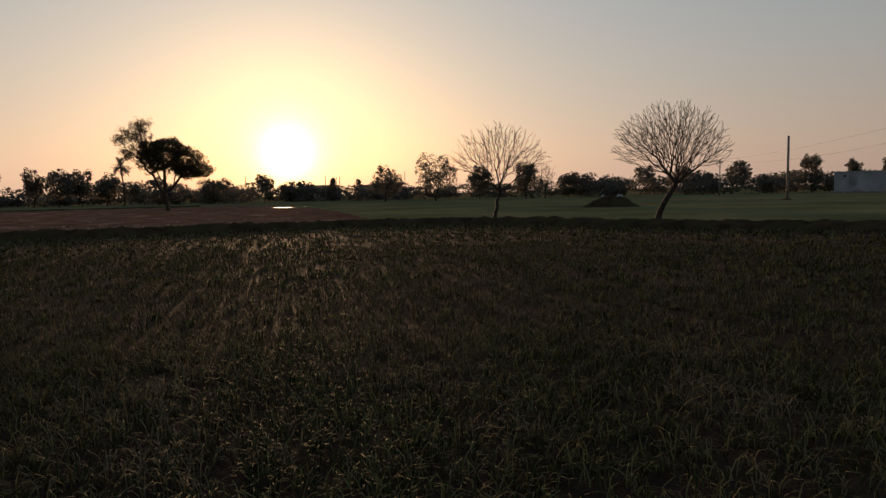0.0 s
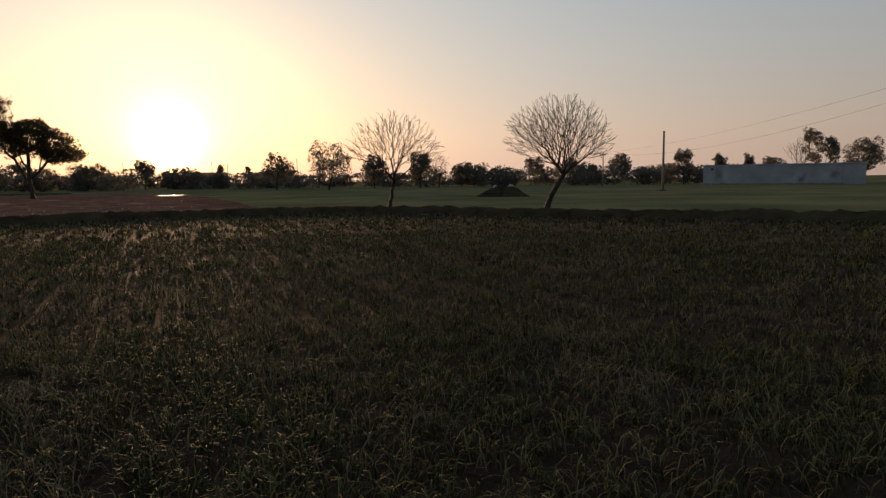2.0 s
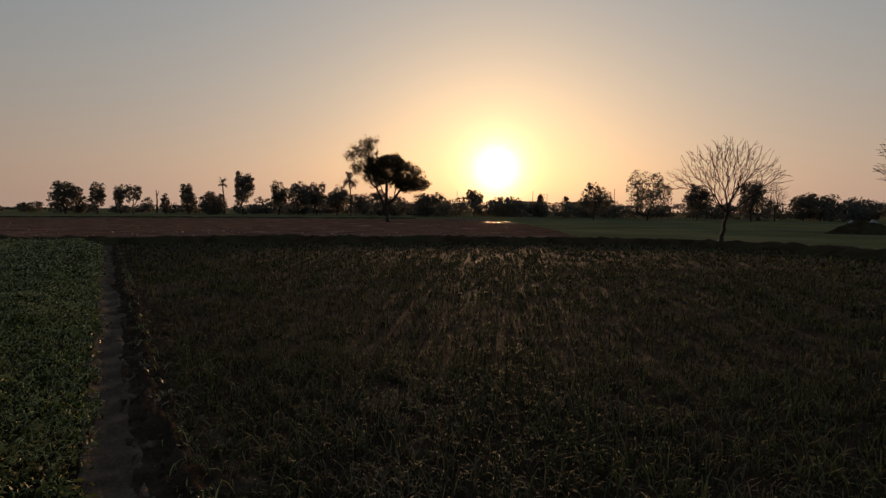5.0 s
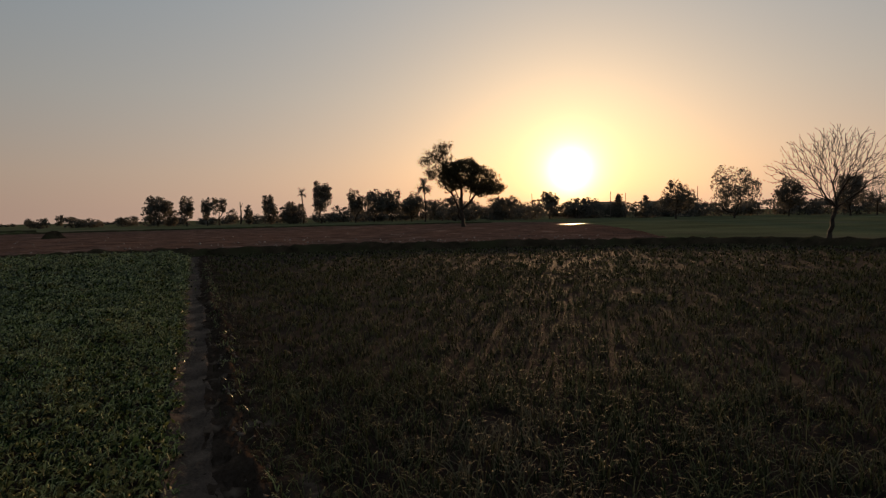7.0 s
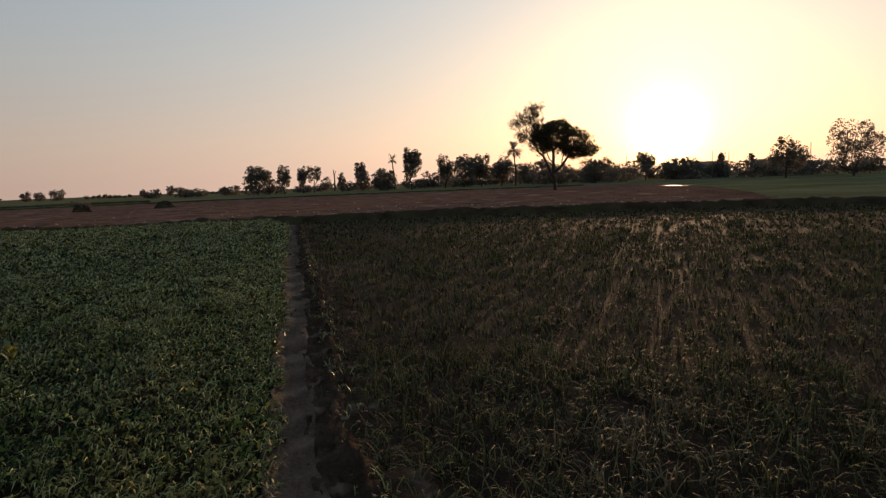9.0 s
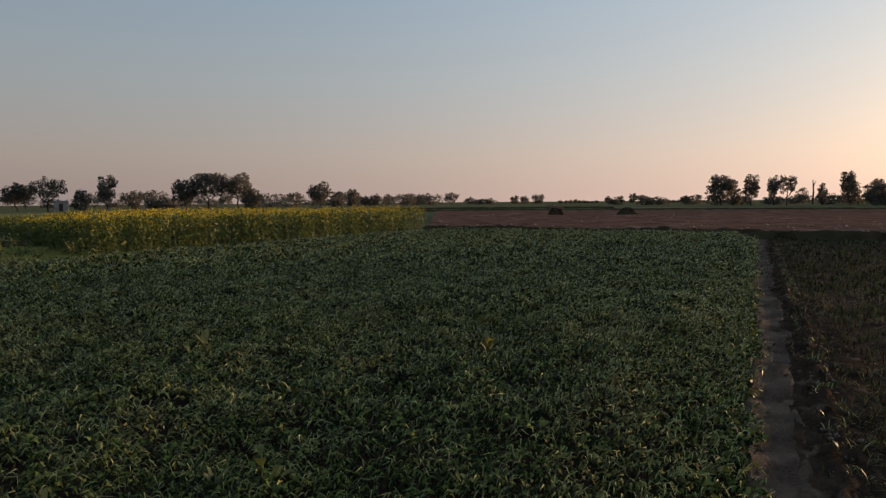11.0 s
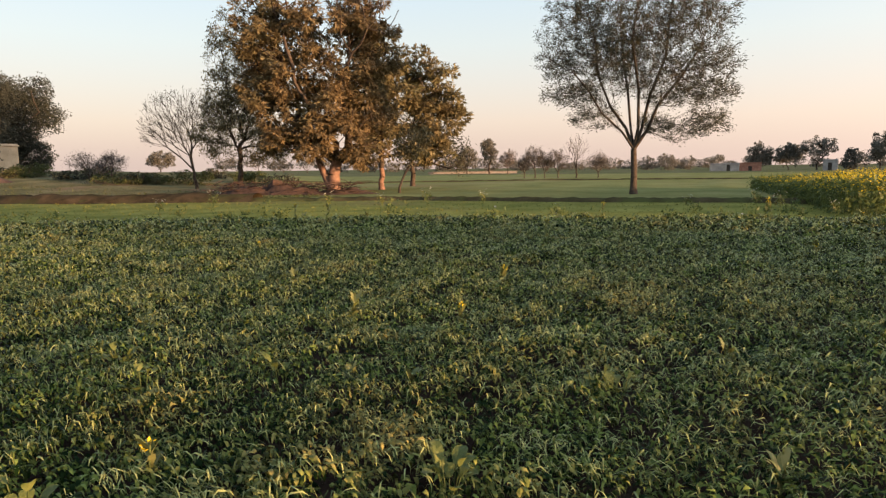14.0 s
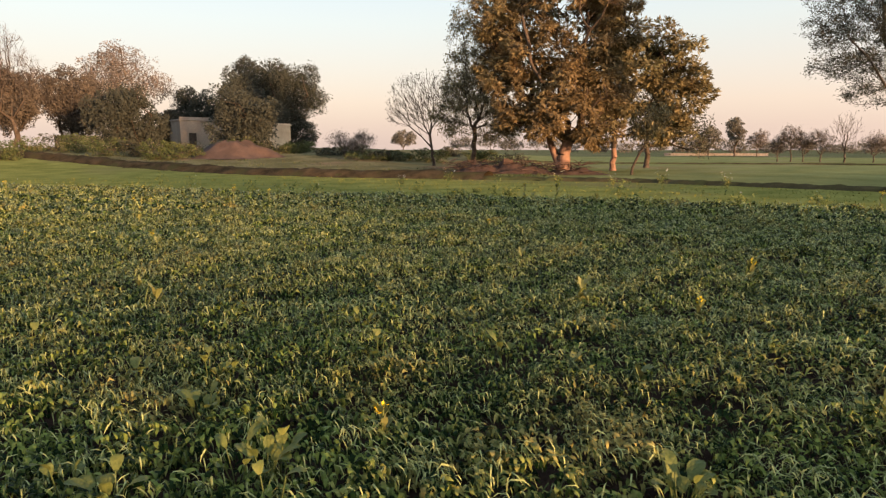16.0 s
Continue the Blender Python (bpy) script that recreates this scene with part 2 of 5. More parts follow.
M_LEAF_FEATHER = material("feathery_grey_green_foliage", (0.028, 0.029, 0.017), (0.075, 0.070, 0.040), 0.5, 0.6, 0.0, 6.0, through=0.25, island=0.6, tint=(0.088, 0.062, 0.036), tint_scale=0.4, tint_at=0.60)
M_LEAF_BROWN = material("greyish_brown_foliage", (0.042, 0.034, 0.027), (0.100, 0.078, 0.060), 0.6, 0.8, 0.0, 6.0, through=0.15, island=0.4)
M_LEAF_PINK = material("dry_rosy_twigs", (0.080, 0.066, 0.058), (0.18, 0.142, 0.120), 0.7, 0.8, 0.0, 6.0, through=0.15, island=0.4)
M_FALLOWGRASS = material("rough_yellowing_grass", (0.048, 0.062, 0.024), (0.105, 0.110, 0.048), 0.4, 0.8, 0.0, 8.0, through=0.2, island=0.5, tint=(0.115, 0.092, 0.050), tint_scale=0.12, tint_at=0.55, spec=0.05)
M_WALL = material("weathered_grey_plaster", (0.22, 0.22, 0.235), (0.37, 0.37, 0.385), 0.35, 0.85, 0.3, 5.0, tint=(0.16, 0.15, 0.14), tint_scale=0.3, tint_at=0.58)
M_WALLWARM = material("bare_mud_plaster", (0.40, 0.30, 0.20), (0.60, 0.46, 0.33), 0.8, 0.9, 0.4, 9.0, tint=(0.30, 0.21, 0.145), tint_scale=0.7, tint_at=0.57)
# Darker than the mud plaster beside it: tree shade put into the colour.
M_WALLSHADED = material("shaded_grey_plaster", (0.22, 0.175, 0.14), (0.35, 0.285, 0.235), 0.5, 0.9, 0.4, 7.0, tint=(0.42, 0.34, 0.27), tint_scale=0.45, tint_at=0.57)
M_BRICK = material("red_brickwork", (0.17, 0.080, 0.055), (0.30, 0.15, 0.11), 1.5, 0.9, 0.4, 12.0)
M_LIGHTWALL = material("whitewashed_plaster", (0.20, 0.185, 0.175), (0.34, 0.32, 0.30), 0.8, 0.85, 0.2, 8.0)
M_DARKWOOD = material("dark_timber", (0.02, 0.015, 0.012), (0.06, 0.045, 0.035), 5.0, 0.8, 0.5, 30.0)
M_POLE = material("weathered_concrete_pole", (0.16, 0.13, 0.11), (0.30, 0.25, 0.21), 2.0, 0.85, 0.4, 25.0)
M_WIRE = material("dark_cable", (0.02, 0.02, 0.022), (0.05, 0.05, 0.055), 2.0, 0.5, 0.0, 20.0)
M_SHEET = material("pale_plastic_sheet", (0.22, 0.225, 0.235), (0.34, 0.345, 0.36), 2.0, 0.5, 0.2, 12.0)

M_WATER = bpy.data.materials.new("still_water")
M_WATER.use_nodes = True
pw = M_WATER.node_tree.nodes["Principled BSDF"]
pw.inputs["Base Color"].default_value = (0.03, 0.025, 0.02, 1)
pw.inputs["Roughness"].default_value = 0.06
pw.inputs["IOR"].default_value = 1.33


# ---- mesh helpers ----
RNG = np.random.default_rng(7)


def mesh_np(name, v, f, mat, parent=None, loc=None, smooth=False, label=""):
    """One mesh object from arrays of vertices and of faces that all have the same number of corners."""
    f = np.asarray(f, np.int32)
    me = bpy.data.meshes.new(name)
    n, k = f.shape
    me.vertices.add(len(v))
    me.vertices.foreach_set("co", np.asarray(v, np.float32).ravel())
    me.loops.add(n * k)
    me.loops.foreach_set("vertex_index", f.ravel())
    me.polygons.add(n)
    me.polygons.foreach_set("loop_start", np.arange(0, n * k, k, dtype=np.int32))
    if smooth:
        me.polygons.foreach_set("use_smooth", np.ones(n, dtype=bool))
    me.update(calc_edges=True)
    me.materials.append(mat)
    ob = new(name, me)
    if loc is not None:
        ob.location = loc
    if parent is not None:
        ob.parent = parent
    if label:
        ob["label"] = label
    return ob


def part(name, bm, mat, parent=None, label="", smooth=False):
    me = bpy.data.meshes.new(name)
    bm.to_mesh(me)
    bm.free()
    me.materials.append(mat)
    for p in me.polygons:
        p.use_smooth = smooth
    ob = new(name, me)
    if parent is not None:
        ob.parent = parent
    if label:
        ob["label"] = label
    return ob


def root(name, x, y, z, turn=0.0):
    ob = new(name)
    ob.matrix_basis = pose(x, y, z, 0, 0, turn)
    return ob


def box(bm, x0, x1, y0, y1, z0, z1, bevel=0.0):
    made = bmesh.ops.create_cube(bm, size=1.0, matrix=Matrix.LocRotScale(((x0 + x1) / 2, (y0 + y1) / 2, (z0 + z1) / 2), None, (x1 - x0, y1 - y0, z1 - z0)))
    if bevel:
        edges = list({e for v in made["verts"] for e in v.link_edges})
        bmesh.ops.bevel(bm, geom=edges, offset=bevel, segments=1, affect="EDGES")


def smooth01(a, b, v):
    k = np.clip((v - a) / (b - a), 0, 1)
    return k * k * (3 - 2 * k)


def bearing(x, y):
    return np.degrees(np.arctan2(-np.asarray(x), np.asarray(y))) % 360


def rise(x, y):
    """The land lifts a little towards the houses."""
    d, az = np.hypot(x, y), bearing(x, y)
    return 1.75 * smooth01(38, 80, d) * smooth01(138, 160, az) * (1 - smooth01(205, 240, az))


WAVES = [(RNG.uniform(0, 6.3), RNG.uniform(0, 6.3)) for _ in range(7)]


def rough_field(x, y, size):
    """Smooth unevenness of about one unit, with features of the given size in metres."""
    s = 0
    for i, (a, ph) in enumerate(WAVES):
        w = (0.6 + 0.35 * i) * 2 * math.pi / (size * 2.2)
        s = s + np.sin(w * (x * math.cos(a) + y * math.sin(a)) + ph + 1.3 * np.sin(w * 0.5 * (y * math.cos(a) - x * math.sin(a)))) / (1 + 0.35 * i)
    return s / 3.2


# ---- ground and fields ----
def grid_faces(nu, nv):
    i = np.arange(nu - 1)[:, None] * nv + np.arange(nv - 1)[None, :]
    return np.stack([i, i + nv, i + nv + 1, i + 1], -1).reshape(-1, 4)


az_g = np.radians(np.linspace(0, 360, 145))
r_g = np.concatenate([np.linspace(0.01, 60, 25), np.geomspace(66, 4500, 34)])
A_, R_ = np.meshgrid(az_g, r_g, indexing="ij")
gx, gy = -R_ * np.sin(A_), R_ * np.cos(A_)
gzz = rise(gx, gy) - 0.03 + 0.10 * rough_field(gx, gy, 40.0) * smooth01(60, 140, R_)
ground = tagged(mesh_np("ground", np.stack([gx, gy, gzz], -1).reshape(-1, 3), grid_faces(len(az_g), len(r_g)), M_GROUND, smooth=True), "flat green and brown farmland reaching the horizon", "ground", kind="structure")

# boundaries, as distance from the start over the bearing
BUND_AZ, BUND_D = (-80, -62, -46, -35, -25, -16, -9, -1, 9, 22, 34, 44, 53, 62, 71), (32, 29, 27, 26.5, 27, 28, 31, 32.6, 32.8, 31.8, 32, 32.3, 33, 34, 37.5)
CLOVER_AZ, CLOVER_D = (40, 44, 53, 62, 71, 84, 94, 109, 127, 138, 159, 180, 192, 215), (31.5, 31.7, 32.4, 33.4, 36.8, 27, 22.8, 19.4, 19.4, 19.3, 20.5, 28, 37, 40)
SOUTH_AZ, SOUTH_D = (94, 103, 116.6, 130.8, 143.8, 157.5, 172, 183, 200), (31.5, 31.8, 31.3, 33.7, 34.7, 37.9, 47.3, 62, 66)


def signed(az):
    return (np.asarray(az) + 140) % 360 - 140


def d_bund(az):
    return np.interp(signed(az), BUND_AZ, BUND_D)


def d_clover(az):
    return np.interp(np.asarray(az), CLOVER_AZ, CLOVER_D)


def d_south(az):
    return np.interp(np.asarray(az), SOUTH_AZ, SOUTH_D)


def sheet(name, a0, a1, inner, outer, na, nr, z, mat, label, bumps=0.0, size=0.5, furrow=0.0):
    az = np.linspace(a0, a1, na)
    k = np.linspace(0, 1, nr)
    i, o = inner(az), outer(az)
    r = i[:, None] + (o - i)[:, None] * k[None, :] ** 1.4
    a = np.radians(az)[:, None]
    x, y = -r * np.sin(a), r * np.cos(a)
    h = z + rise(x, y) + bumps * (0.5 + 0.5 * rough_field(x, y, size))
    if furrow:
        h = h + 0.07 * np.sin(r * 2 * math.pi / furrow + 1.6 * rough_field(x, y, 9.0)) * (0.6 + 0.6 * rough_field(x, y, 2.5))
    return tagged(mesh_np(name, np.stack([x, y, h], -1).reshape(-1, 3), grid_faces(na, nr), mat, smooth=True), label, "field", kind="structure")


def const(v):
    return lambda az: np.full(np.shape(az), float(v))


sheet("field_ploughed", 4, 71, lambda a: d_bund(a) + 0.3, lambda a: 34 + 84 * smooth01(4, 17, a), 200, 125, 0.01, M_PLOUGH, "bare reddish-brown ploughed field with low furrows", 0.10, 0.9, 1.4)
sheet("field_soil_wheat", -138, 46, const(0.3), lambda a: d_bund(a) + 0.2, 120, 60, 0.0, M_SOIL, "dark damp soil under thin young wheat", 0.03, 0.6)
sheet("field_soil_clover", 44, 222, const(0.3), lambda a: d_clover(a) + 0.3, 160, 60, 0.005, M_SOIL, "dark soil under dense green clover", 0.03, 0.6)
sheet("field_strip", 92, 200, lambda a: d_clover(a) - 0.1, lambda a: d_south(a) + 0.2, 120, 24, 0.01, M_GREEN, "light green strip of young wheat beyond the clover", 0.05, 0.8)
sheet("field_wheat_far", 94, 146, lambda a: d_south(a) + 0.8, const(150), 140, 60, 0.0, M_FARWHEAT, "smooth green young wheat field beyond the bank", 0.10, 3.0)

sheet("field_fallow", 146, 206, lambda a: d_south(a) + 0.8, const(92), 120, 60, 0.01, M_FALLOW, "weedy brown fallow ground before the houses", 0.12, 1.2)


def bank(name, az, d, width, height, step, mat, label, seed):
    """An uneven earth bank along a line given by bearings and distances."""
    rng = np.random.default_rng(seed)
    a = np.radians(np.asarray(az, float))
    line = np.stack([-np.sin(a) * d, np.cos(a) * d], -1)
    seg = np.hypot(*np.diff(line, axis=0).T)
    s = np.concatenate([[0], np.cumsum(seg)])
    u = np.arange(0, s[-1], step)
    px, py = np.interp(u, s, line[:, 0]), np.interp(u, s, line[:, 1])
    tx, ty = np.gradient(px), np.gradient(py)
    ln = np.hypot(tx, ty)
    nx, ny = -ty / ln, tx / ln
    prof = np.array([(-0.62, -0.12), (-0.5, 0.02), (-0.36, 0.45), (-0.2, 0.9), (0.0, 1.0), (0.2, 0.86), (0.38, 0.4), (0.5, 0.02), (0.62, -0.12)])
    jit = rng.normal(0, 1, (len(u), len(prof)))
    hump = 1 + 0.13 * rough_field(px, py, 2.2) + 0.08 * rng.normal(0, 1, len(u))
    off = prof[None, :, 0] * width + 0.05 * width * jit
    z = prof[None, :, 1] * height * hump[:, None] + 0.05 * height * rng.normal(0, 1, jit.shape) * (prof[None, :, 1] > 0)
    x, y = px[:, None] + nx[:, None] * off, py[:, None] + ny[:, None] * off
    return tagged(mesh_np(name, np.stack([x, y, z + rise(x, y)], -1).reshape(-1, 3), grid_faces(len(u), len(prof)), mat, smooth=False), label, "earth bank", kind="structure")


bank("bank_field_edge", BUND_AZ, np.array(BUND_D), 1.6, 0.36, 0.25, M_BUND, "low rough earth bank edging the wheat field", 3)
bank("bank_south", SOUTH_AZ[:6], np.array(SOUTH_D[:6]), 1.2, 0.22, 0.25, M_BANKGRASS, "low grassy earth bank beyond the clover field", 4)
bank("bank_fallow", SOUTH_AZ[4:], np.array(SOUTH_D[4:]) + 0.5, 2.2, 0.46, 0.55, M_BUND, "bare brown earth bank edging the fallow ground", 14)
bank("bank_far_plough", (20, 40, 60, 75), np.array((118, 118, 118, 118)), 1.5, 0.30, 0.8, M_BANKGRASS, "low dark bank behind the ploughed field", 6)
bank("bank_far_wheat", (100, 120, 146), np.array((84, 80, 78)), 1.0, 0.2, 0.6, M_BANKGRASS, "low bank across the far green field", 8)
bank("bank_terrace", (56, 66, 78), np.array((150, 150, 150)), 2.0, 0.4, 1.0, M_BANKGRASS, "low field bank far off on the plain", 9)

# footpath between the fields: trodden track, and beside it a dark weedy strip with a crumbling ridge
U, V = Vector((-0.7071, 0.7071, 0)), Vector((0.7071, 0.7071, 0))


def along_path(name, v0, v1, nv, height, mat, label):
    uu, vv = np.arange(-9.0, 31.0, 0.06), np.linspace(v0, v1, nv)
    UU, VV = np.meshgrid(uu, vv, indexing="ij")
    wob = 0.035 * np.sin(UU * 0.7) + 0.02 * np.sin(UU * 1.9 + 1) + 0.012 * np.sin(UU * 5.3)
    wob = wob + 0.030 * rough_field(UU * 2.2, VV * 3.0, 0.6)
    pr = height(UU, VV)
    pr[:, 0] -= 0.05 if v0 < 0 else 0.0
    pr[:, -1] -= 0.05 if v0 > 0 else 0.025
    x, y = U.x * UU + V.x * (VV + wob), U.y * UU + V.y * (VV + wob)
    return tagged(mesh_np(name, np.stack([x, y, pr], -1).reshape(-1, 3), grid_faces(len(uu), len(vv)), mat, smooth=True), label, "footpath", kind="structure")


def track_height(u, v):
    return 0.06 - 0.026 * np.exp(-((v + 0.05 - 0.02 * np.sin(u * 1.3)) / 0.10) ** 2) + 0.012 * rough_field(u * 4, v * 4, 0.9) + 0.005 * RNG.normal(0, 1, u.shape)


def ridge_height(u, v):
    side = 0.29 + 0.04 * np.sin(u * 1.7)
    ridge = 0.058 * np.exp(-((v - side) / 0.065) ** 2) * np.clip(0.6 + 0.9 * rough_field(u * 3, v * 3, 0.7) + 0.5 * rough_field(u * 3 + 7, v * 5, 0.25), 0.0, 2)
    return 0.05 + ridge + 0.014 * RNG.normal(0, 1, u.shape) * (0.4 + (np.abs(v - side) < 0.15)) + 0.02 * rough_field(u * 2, v * 2, 0.5)


along_path("path", -0.23, 0.12, 22, track_height, M_PATH, "narrow trodden pale earth footpath")
along_path("path_verge", 0.05, 0.70, 24, ridge_height, M_RIDGE, "dark weedy verge with a crumbling earth ridge")


# ---- crops ----
def scatter(x0, x1, y0, y1, n, rng):
    return np.stack([rng.uniform(x0, x1, n), rng.uniform(y0, y1, n)], -1)


def in_wheat(p):
    d, az = np.hypot(*p.T), bearing(*p.T)
    v = (p[:, 0] + p[:, 1]) * 0.7071
    return ((signed(az) > -53) | (d < 3.5)) & (signed(az) < 60) & (d < d_bund(az) - 0.7) & (v > 0.40 + 0.12 * rough_field(p[:, 0], p[:, 1], 0.8))


def in_clover(p):
    d, az = np.hypot(*p.T), bearing(*p.T)
    v = (p[:, 0] + p[:, 1]) * 0.7071
    return (d < d_clover(np.clip(az, 40, 215)) - 0.2) & (v < -0.20 + 0.12 * rough_field(p[:, 0], p[:, 1], 0.5)) & ((az > 40) & (az < 203) | (d < 3))


def in_strip(p):
    d, az = np.hypot(*p.T), bearing(*p.T)
    return (az > 92) & (az < 196) & (d > d_clover(az) - 0.3) & (d < d_south(az) - 0.7)


def ring(inside, r0, r1, density, rng, centre=(-1.1, 0.8)):
    n = int((2 * r1) ** 2 * density)
    p = scatter(centre[0] - r1, centre[0] + r1, centre[1] - r1, centre[1] + r1, n, rng)
    d = np.hypot(p[:, 0] - centre[0], p[:, 1] - centre[1])
    p = p[(d >= r0) & (d < r1)]
    return p[inside(p)]


def blade_arrays(p, z, length, width, droop, rng, wide=1.0, coarse=False):
    """Bent tapering grass blades of five triangles, or of three where they stand far off."""
    n = len(p)
    a = rng.uniform(0, 2 * math.pi, n)
    L = length * rng.uniform(0.6, 1.25, n)
    W = width * rng.uniform(0.7, 1.3, n)
    out = np.stack([np.cos(a), np.sin(a), np.zeros(n)], -1)
    side = np.stack([-np.sin(a), np.cos(a), np.zeros(n)], -1) * (W / 2)[:, None]
    up = np.array([0, 0, 1.0])
    lean = rng.uniform(0.05, 0.45, n) * droop
    fall = rng.uniform(0.2, 1.0, n) * droop
    base = np.concatenate([p, z[:, None]], 1)
    p1 = base + (L * 0.45)[:, None] * (up * np.cos(lean)[:, None] + out * np.sin(lean)[:, None])
    l2 = lean + 0.7 * fall
    p2 = p1 + (L * 0.33)[:, None] * (up * np.cos(l2)[:, None] + out * np.sin(l2)[:, None])
    l3 = l2 + 1.1 * fall
    p3 = p2 + (L * 0.30)[:, None] * (up * np.cos(l3)[:, None] + out * np.sin(l3)[:, None])
    if coarse:
        v = np.stack([base - side, base + side, p1 - side, p1 + side, p2 * 0.5 + p3 * 0.5], 1).reshape(-1, 3)
        t = np.array([(0, 1, 3), (0, 3, 2), (2, 3, 4)])
        return v, (np.arange(n)[:, None, None] * 5 + t[None]).reshape(-1, 3)
    v = np.stack([base - side, base + side, p1 - side * wide, p1 + side * wide, p2 - side * 0.7, p2 + side * 0.7, p3], 1).reshape(-1, 3)
    t = np.array([(0, 1, 3), (0, 3, 2), (2, 3, 5), (2, 5, 4), (4, 5, 6)])
    f = (np.arange(n)[:, None, None] * 7 + t[None]).reshape(-1, 3)
    return v, f


def join(lists):
    vs, fs, o = [], [], 0
    for v, f in lists:
        vs.append(v)
        fs.append(f + o)
        o += len(v)
    return np.concatenate(vs), np.concatenate(fs)


def thin(p, rng, size, keep):
    """Patchy growth: drops plants where the field is thin."""
    g = 0.5 + 0.5 * rough_field(p[:, 0], p[:, 1], size)
    return p[rng.uniform(0, 1, len(p)) < keep + (1 - keep) * np.clip(g * 1.3, 0, 1)]


def zero(p):
    return np.zeros(len(p))


rng = np.random.default_rng(21)
sets = []
for r0, r1, dens, ln, wd in ((0.0, 2.0, 60, 0.20, 0.010), (2.0, 6.5, 150, 0.20, 0.0067), (6.5, 11, 66, 0.20, 0.0092), (11, 19, 38, 0.20, 0.016), (19, 45, 11, 0.20, 0.032)):
    p = thin(ring(in_wheat, r0, r1, dens, rng), rng, 0.9, 0.78)
    p = np.repeat(p, 5, 0)
    p = p + rng.normal(0, 0.022 + 0.002 * r0, p.shape)
    sets.append(blade_arrays(p, zero(p), ln, wd, 1.9, rng, coarse=r0 > 6))
tagged(mesh_np("wheat_crop", *join(sets), M_WHEAT), "thin young wheat with bent dewy blades", "wheat", kind="stuff")

sets = []
for r0, r1, dens, ln, wd in ((8, 24, 32, 0.11, 0.022), (24, 42, 15, 0.11, 0.040), (42, 72, 5, 0.12, 0.07)):
    p = ring(in_strip, r0, r1, dens, rng)
    sets.append(blade_arrays(p, zero(p), ln, wd, 1.5, rng, coarse=True))
tagged(mesh_np("wheat_strip", *join(sets), M_STRIP), "light green young wheat in a narrow strip", "wheat", kind="stuff")


def arching_leaves(hub, z, length, width, per, rng, fine, steep=1.2):
    """Tufts of slim leaflets that rise from a hub and arch over; finer near the path."""
    n = len(hub) * per
    c = np.repeat(np.concatenate([hub, z[:, None]], 1), per, 0)
    c = c + rng.normal(0, 1, (n, 3)) * np.array([0.32, 0.32, 0.12]) * length
    # more of them turn towards the sun
    a = SUN_AZ + math.pi / 2 + rng.normal(0, 0.8, n)
    e0 = rng.uniform(0.0, steep, n)
    e1 = e0 - rng.uniform(0.7, 1.6, n)
    e2 = e1 - rng.uniform(0.2, 0.9, n)
    L = length * rng.uniform(0.55, 1.35, n)
    W = width * rng.uniform(0.7, 1.3, n)
    flat = np.stack([np.cos(a), np.sin(a), np.zeros(n)], -1)
    up = np.array([0, 0, 1.0])
    side = np.stack([-np.sin(a), np.cos(a), rng.normal(0, 0.35, n)], -1) * (W / 2)[:, None]

    def step(p, e, k):
        return p + (L * k)[:, None] * (flat * np.cos(e)[:, None] + up * np.sin(e)[:, None])

    if fine:
        m = step(c, e0, 0.34)
        q = step(m, e1, 0.36)
        t = step(q, e2, 0.32)
        v = np.stack([c, m - side, m + side, q - side * 0.85, q + side * 0.85, t], 1)
        f = np.array([(0, 1, 2), (1, 3, 4), (1, 4, 2), (3, 5, 4)])
    else:
        m = step(c, e0, 0.5)
        t = step(m, e1 - 0.2, 0.52)
        v = np.stack([c, m - side, m + side, t], 1)
        f = np.array([(0, 1, 2), (1, 3, 2)])
    return v.reshape(-1, 3), (np.arange(n)[:, None, None] * v.shape[1] + f[None]).reshape(-1, 3)


MUSTARD = ((-23.7, -2.2), (-36.6, 12.9), (-38.4, -8.4))  # corners of the mustard field


def side_of(p, a, b):
    """Distance from the line a to b, positive on its left."""
    ux, uy = b[0] - a[0], b[1] - a[1]
    return (ux * (p[:, 1] - a[1]) - uy * (p[:, 0] - a[0])) / math.hypot(ux, uy)


def canopy(p, rng, low=0.52):
    """Height of clover leaves: a bumpy canopy, with leaves at several depths."""
    top = 0.25 + 0.06 * rough_field(p[:, 0], p[:, 1], 0.9) + 0.06 * rough_field(p[:, 0] + 40, p[:, 1], 0.30)
    v = (p[:, 0] + p[:, 1]) * 0.7071
    top = top * (0.22 + 0.78 * smooth01(0.12, 1.3, -v + 0.2 * rough_field(p[:, 0], p[:, 1], 0.8)))
    # short and thin along the mustard
    top = top * (0.28 + 0.72 * smooth01(0.2, 3.6, np.maximum(-side_of(p, MUSTARD[0], MUSTARD[1]), side_of(p, MUSTARD[0], MUSTARD[2]))))
    return np.clip(top, 0.03, 1) * (1 - low * rng.uniform(0, 1, len(p)) ** 1.5 * 1.6)


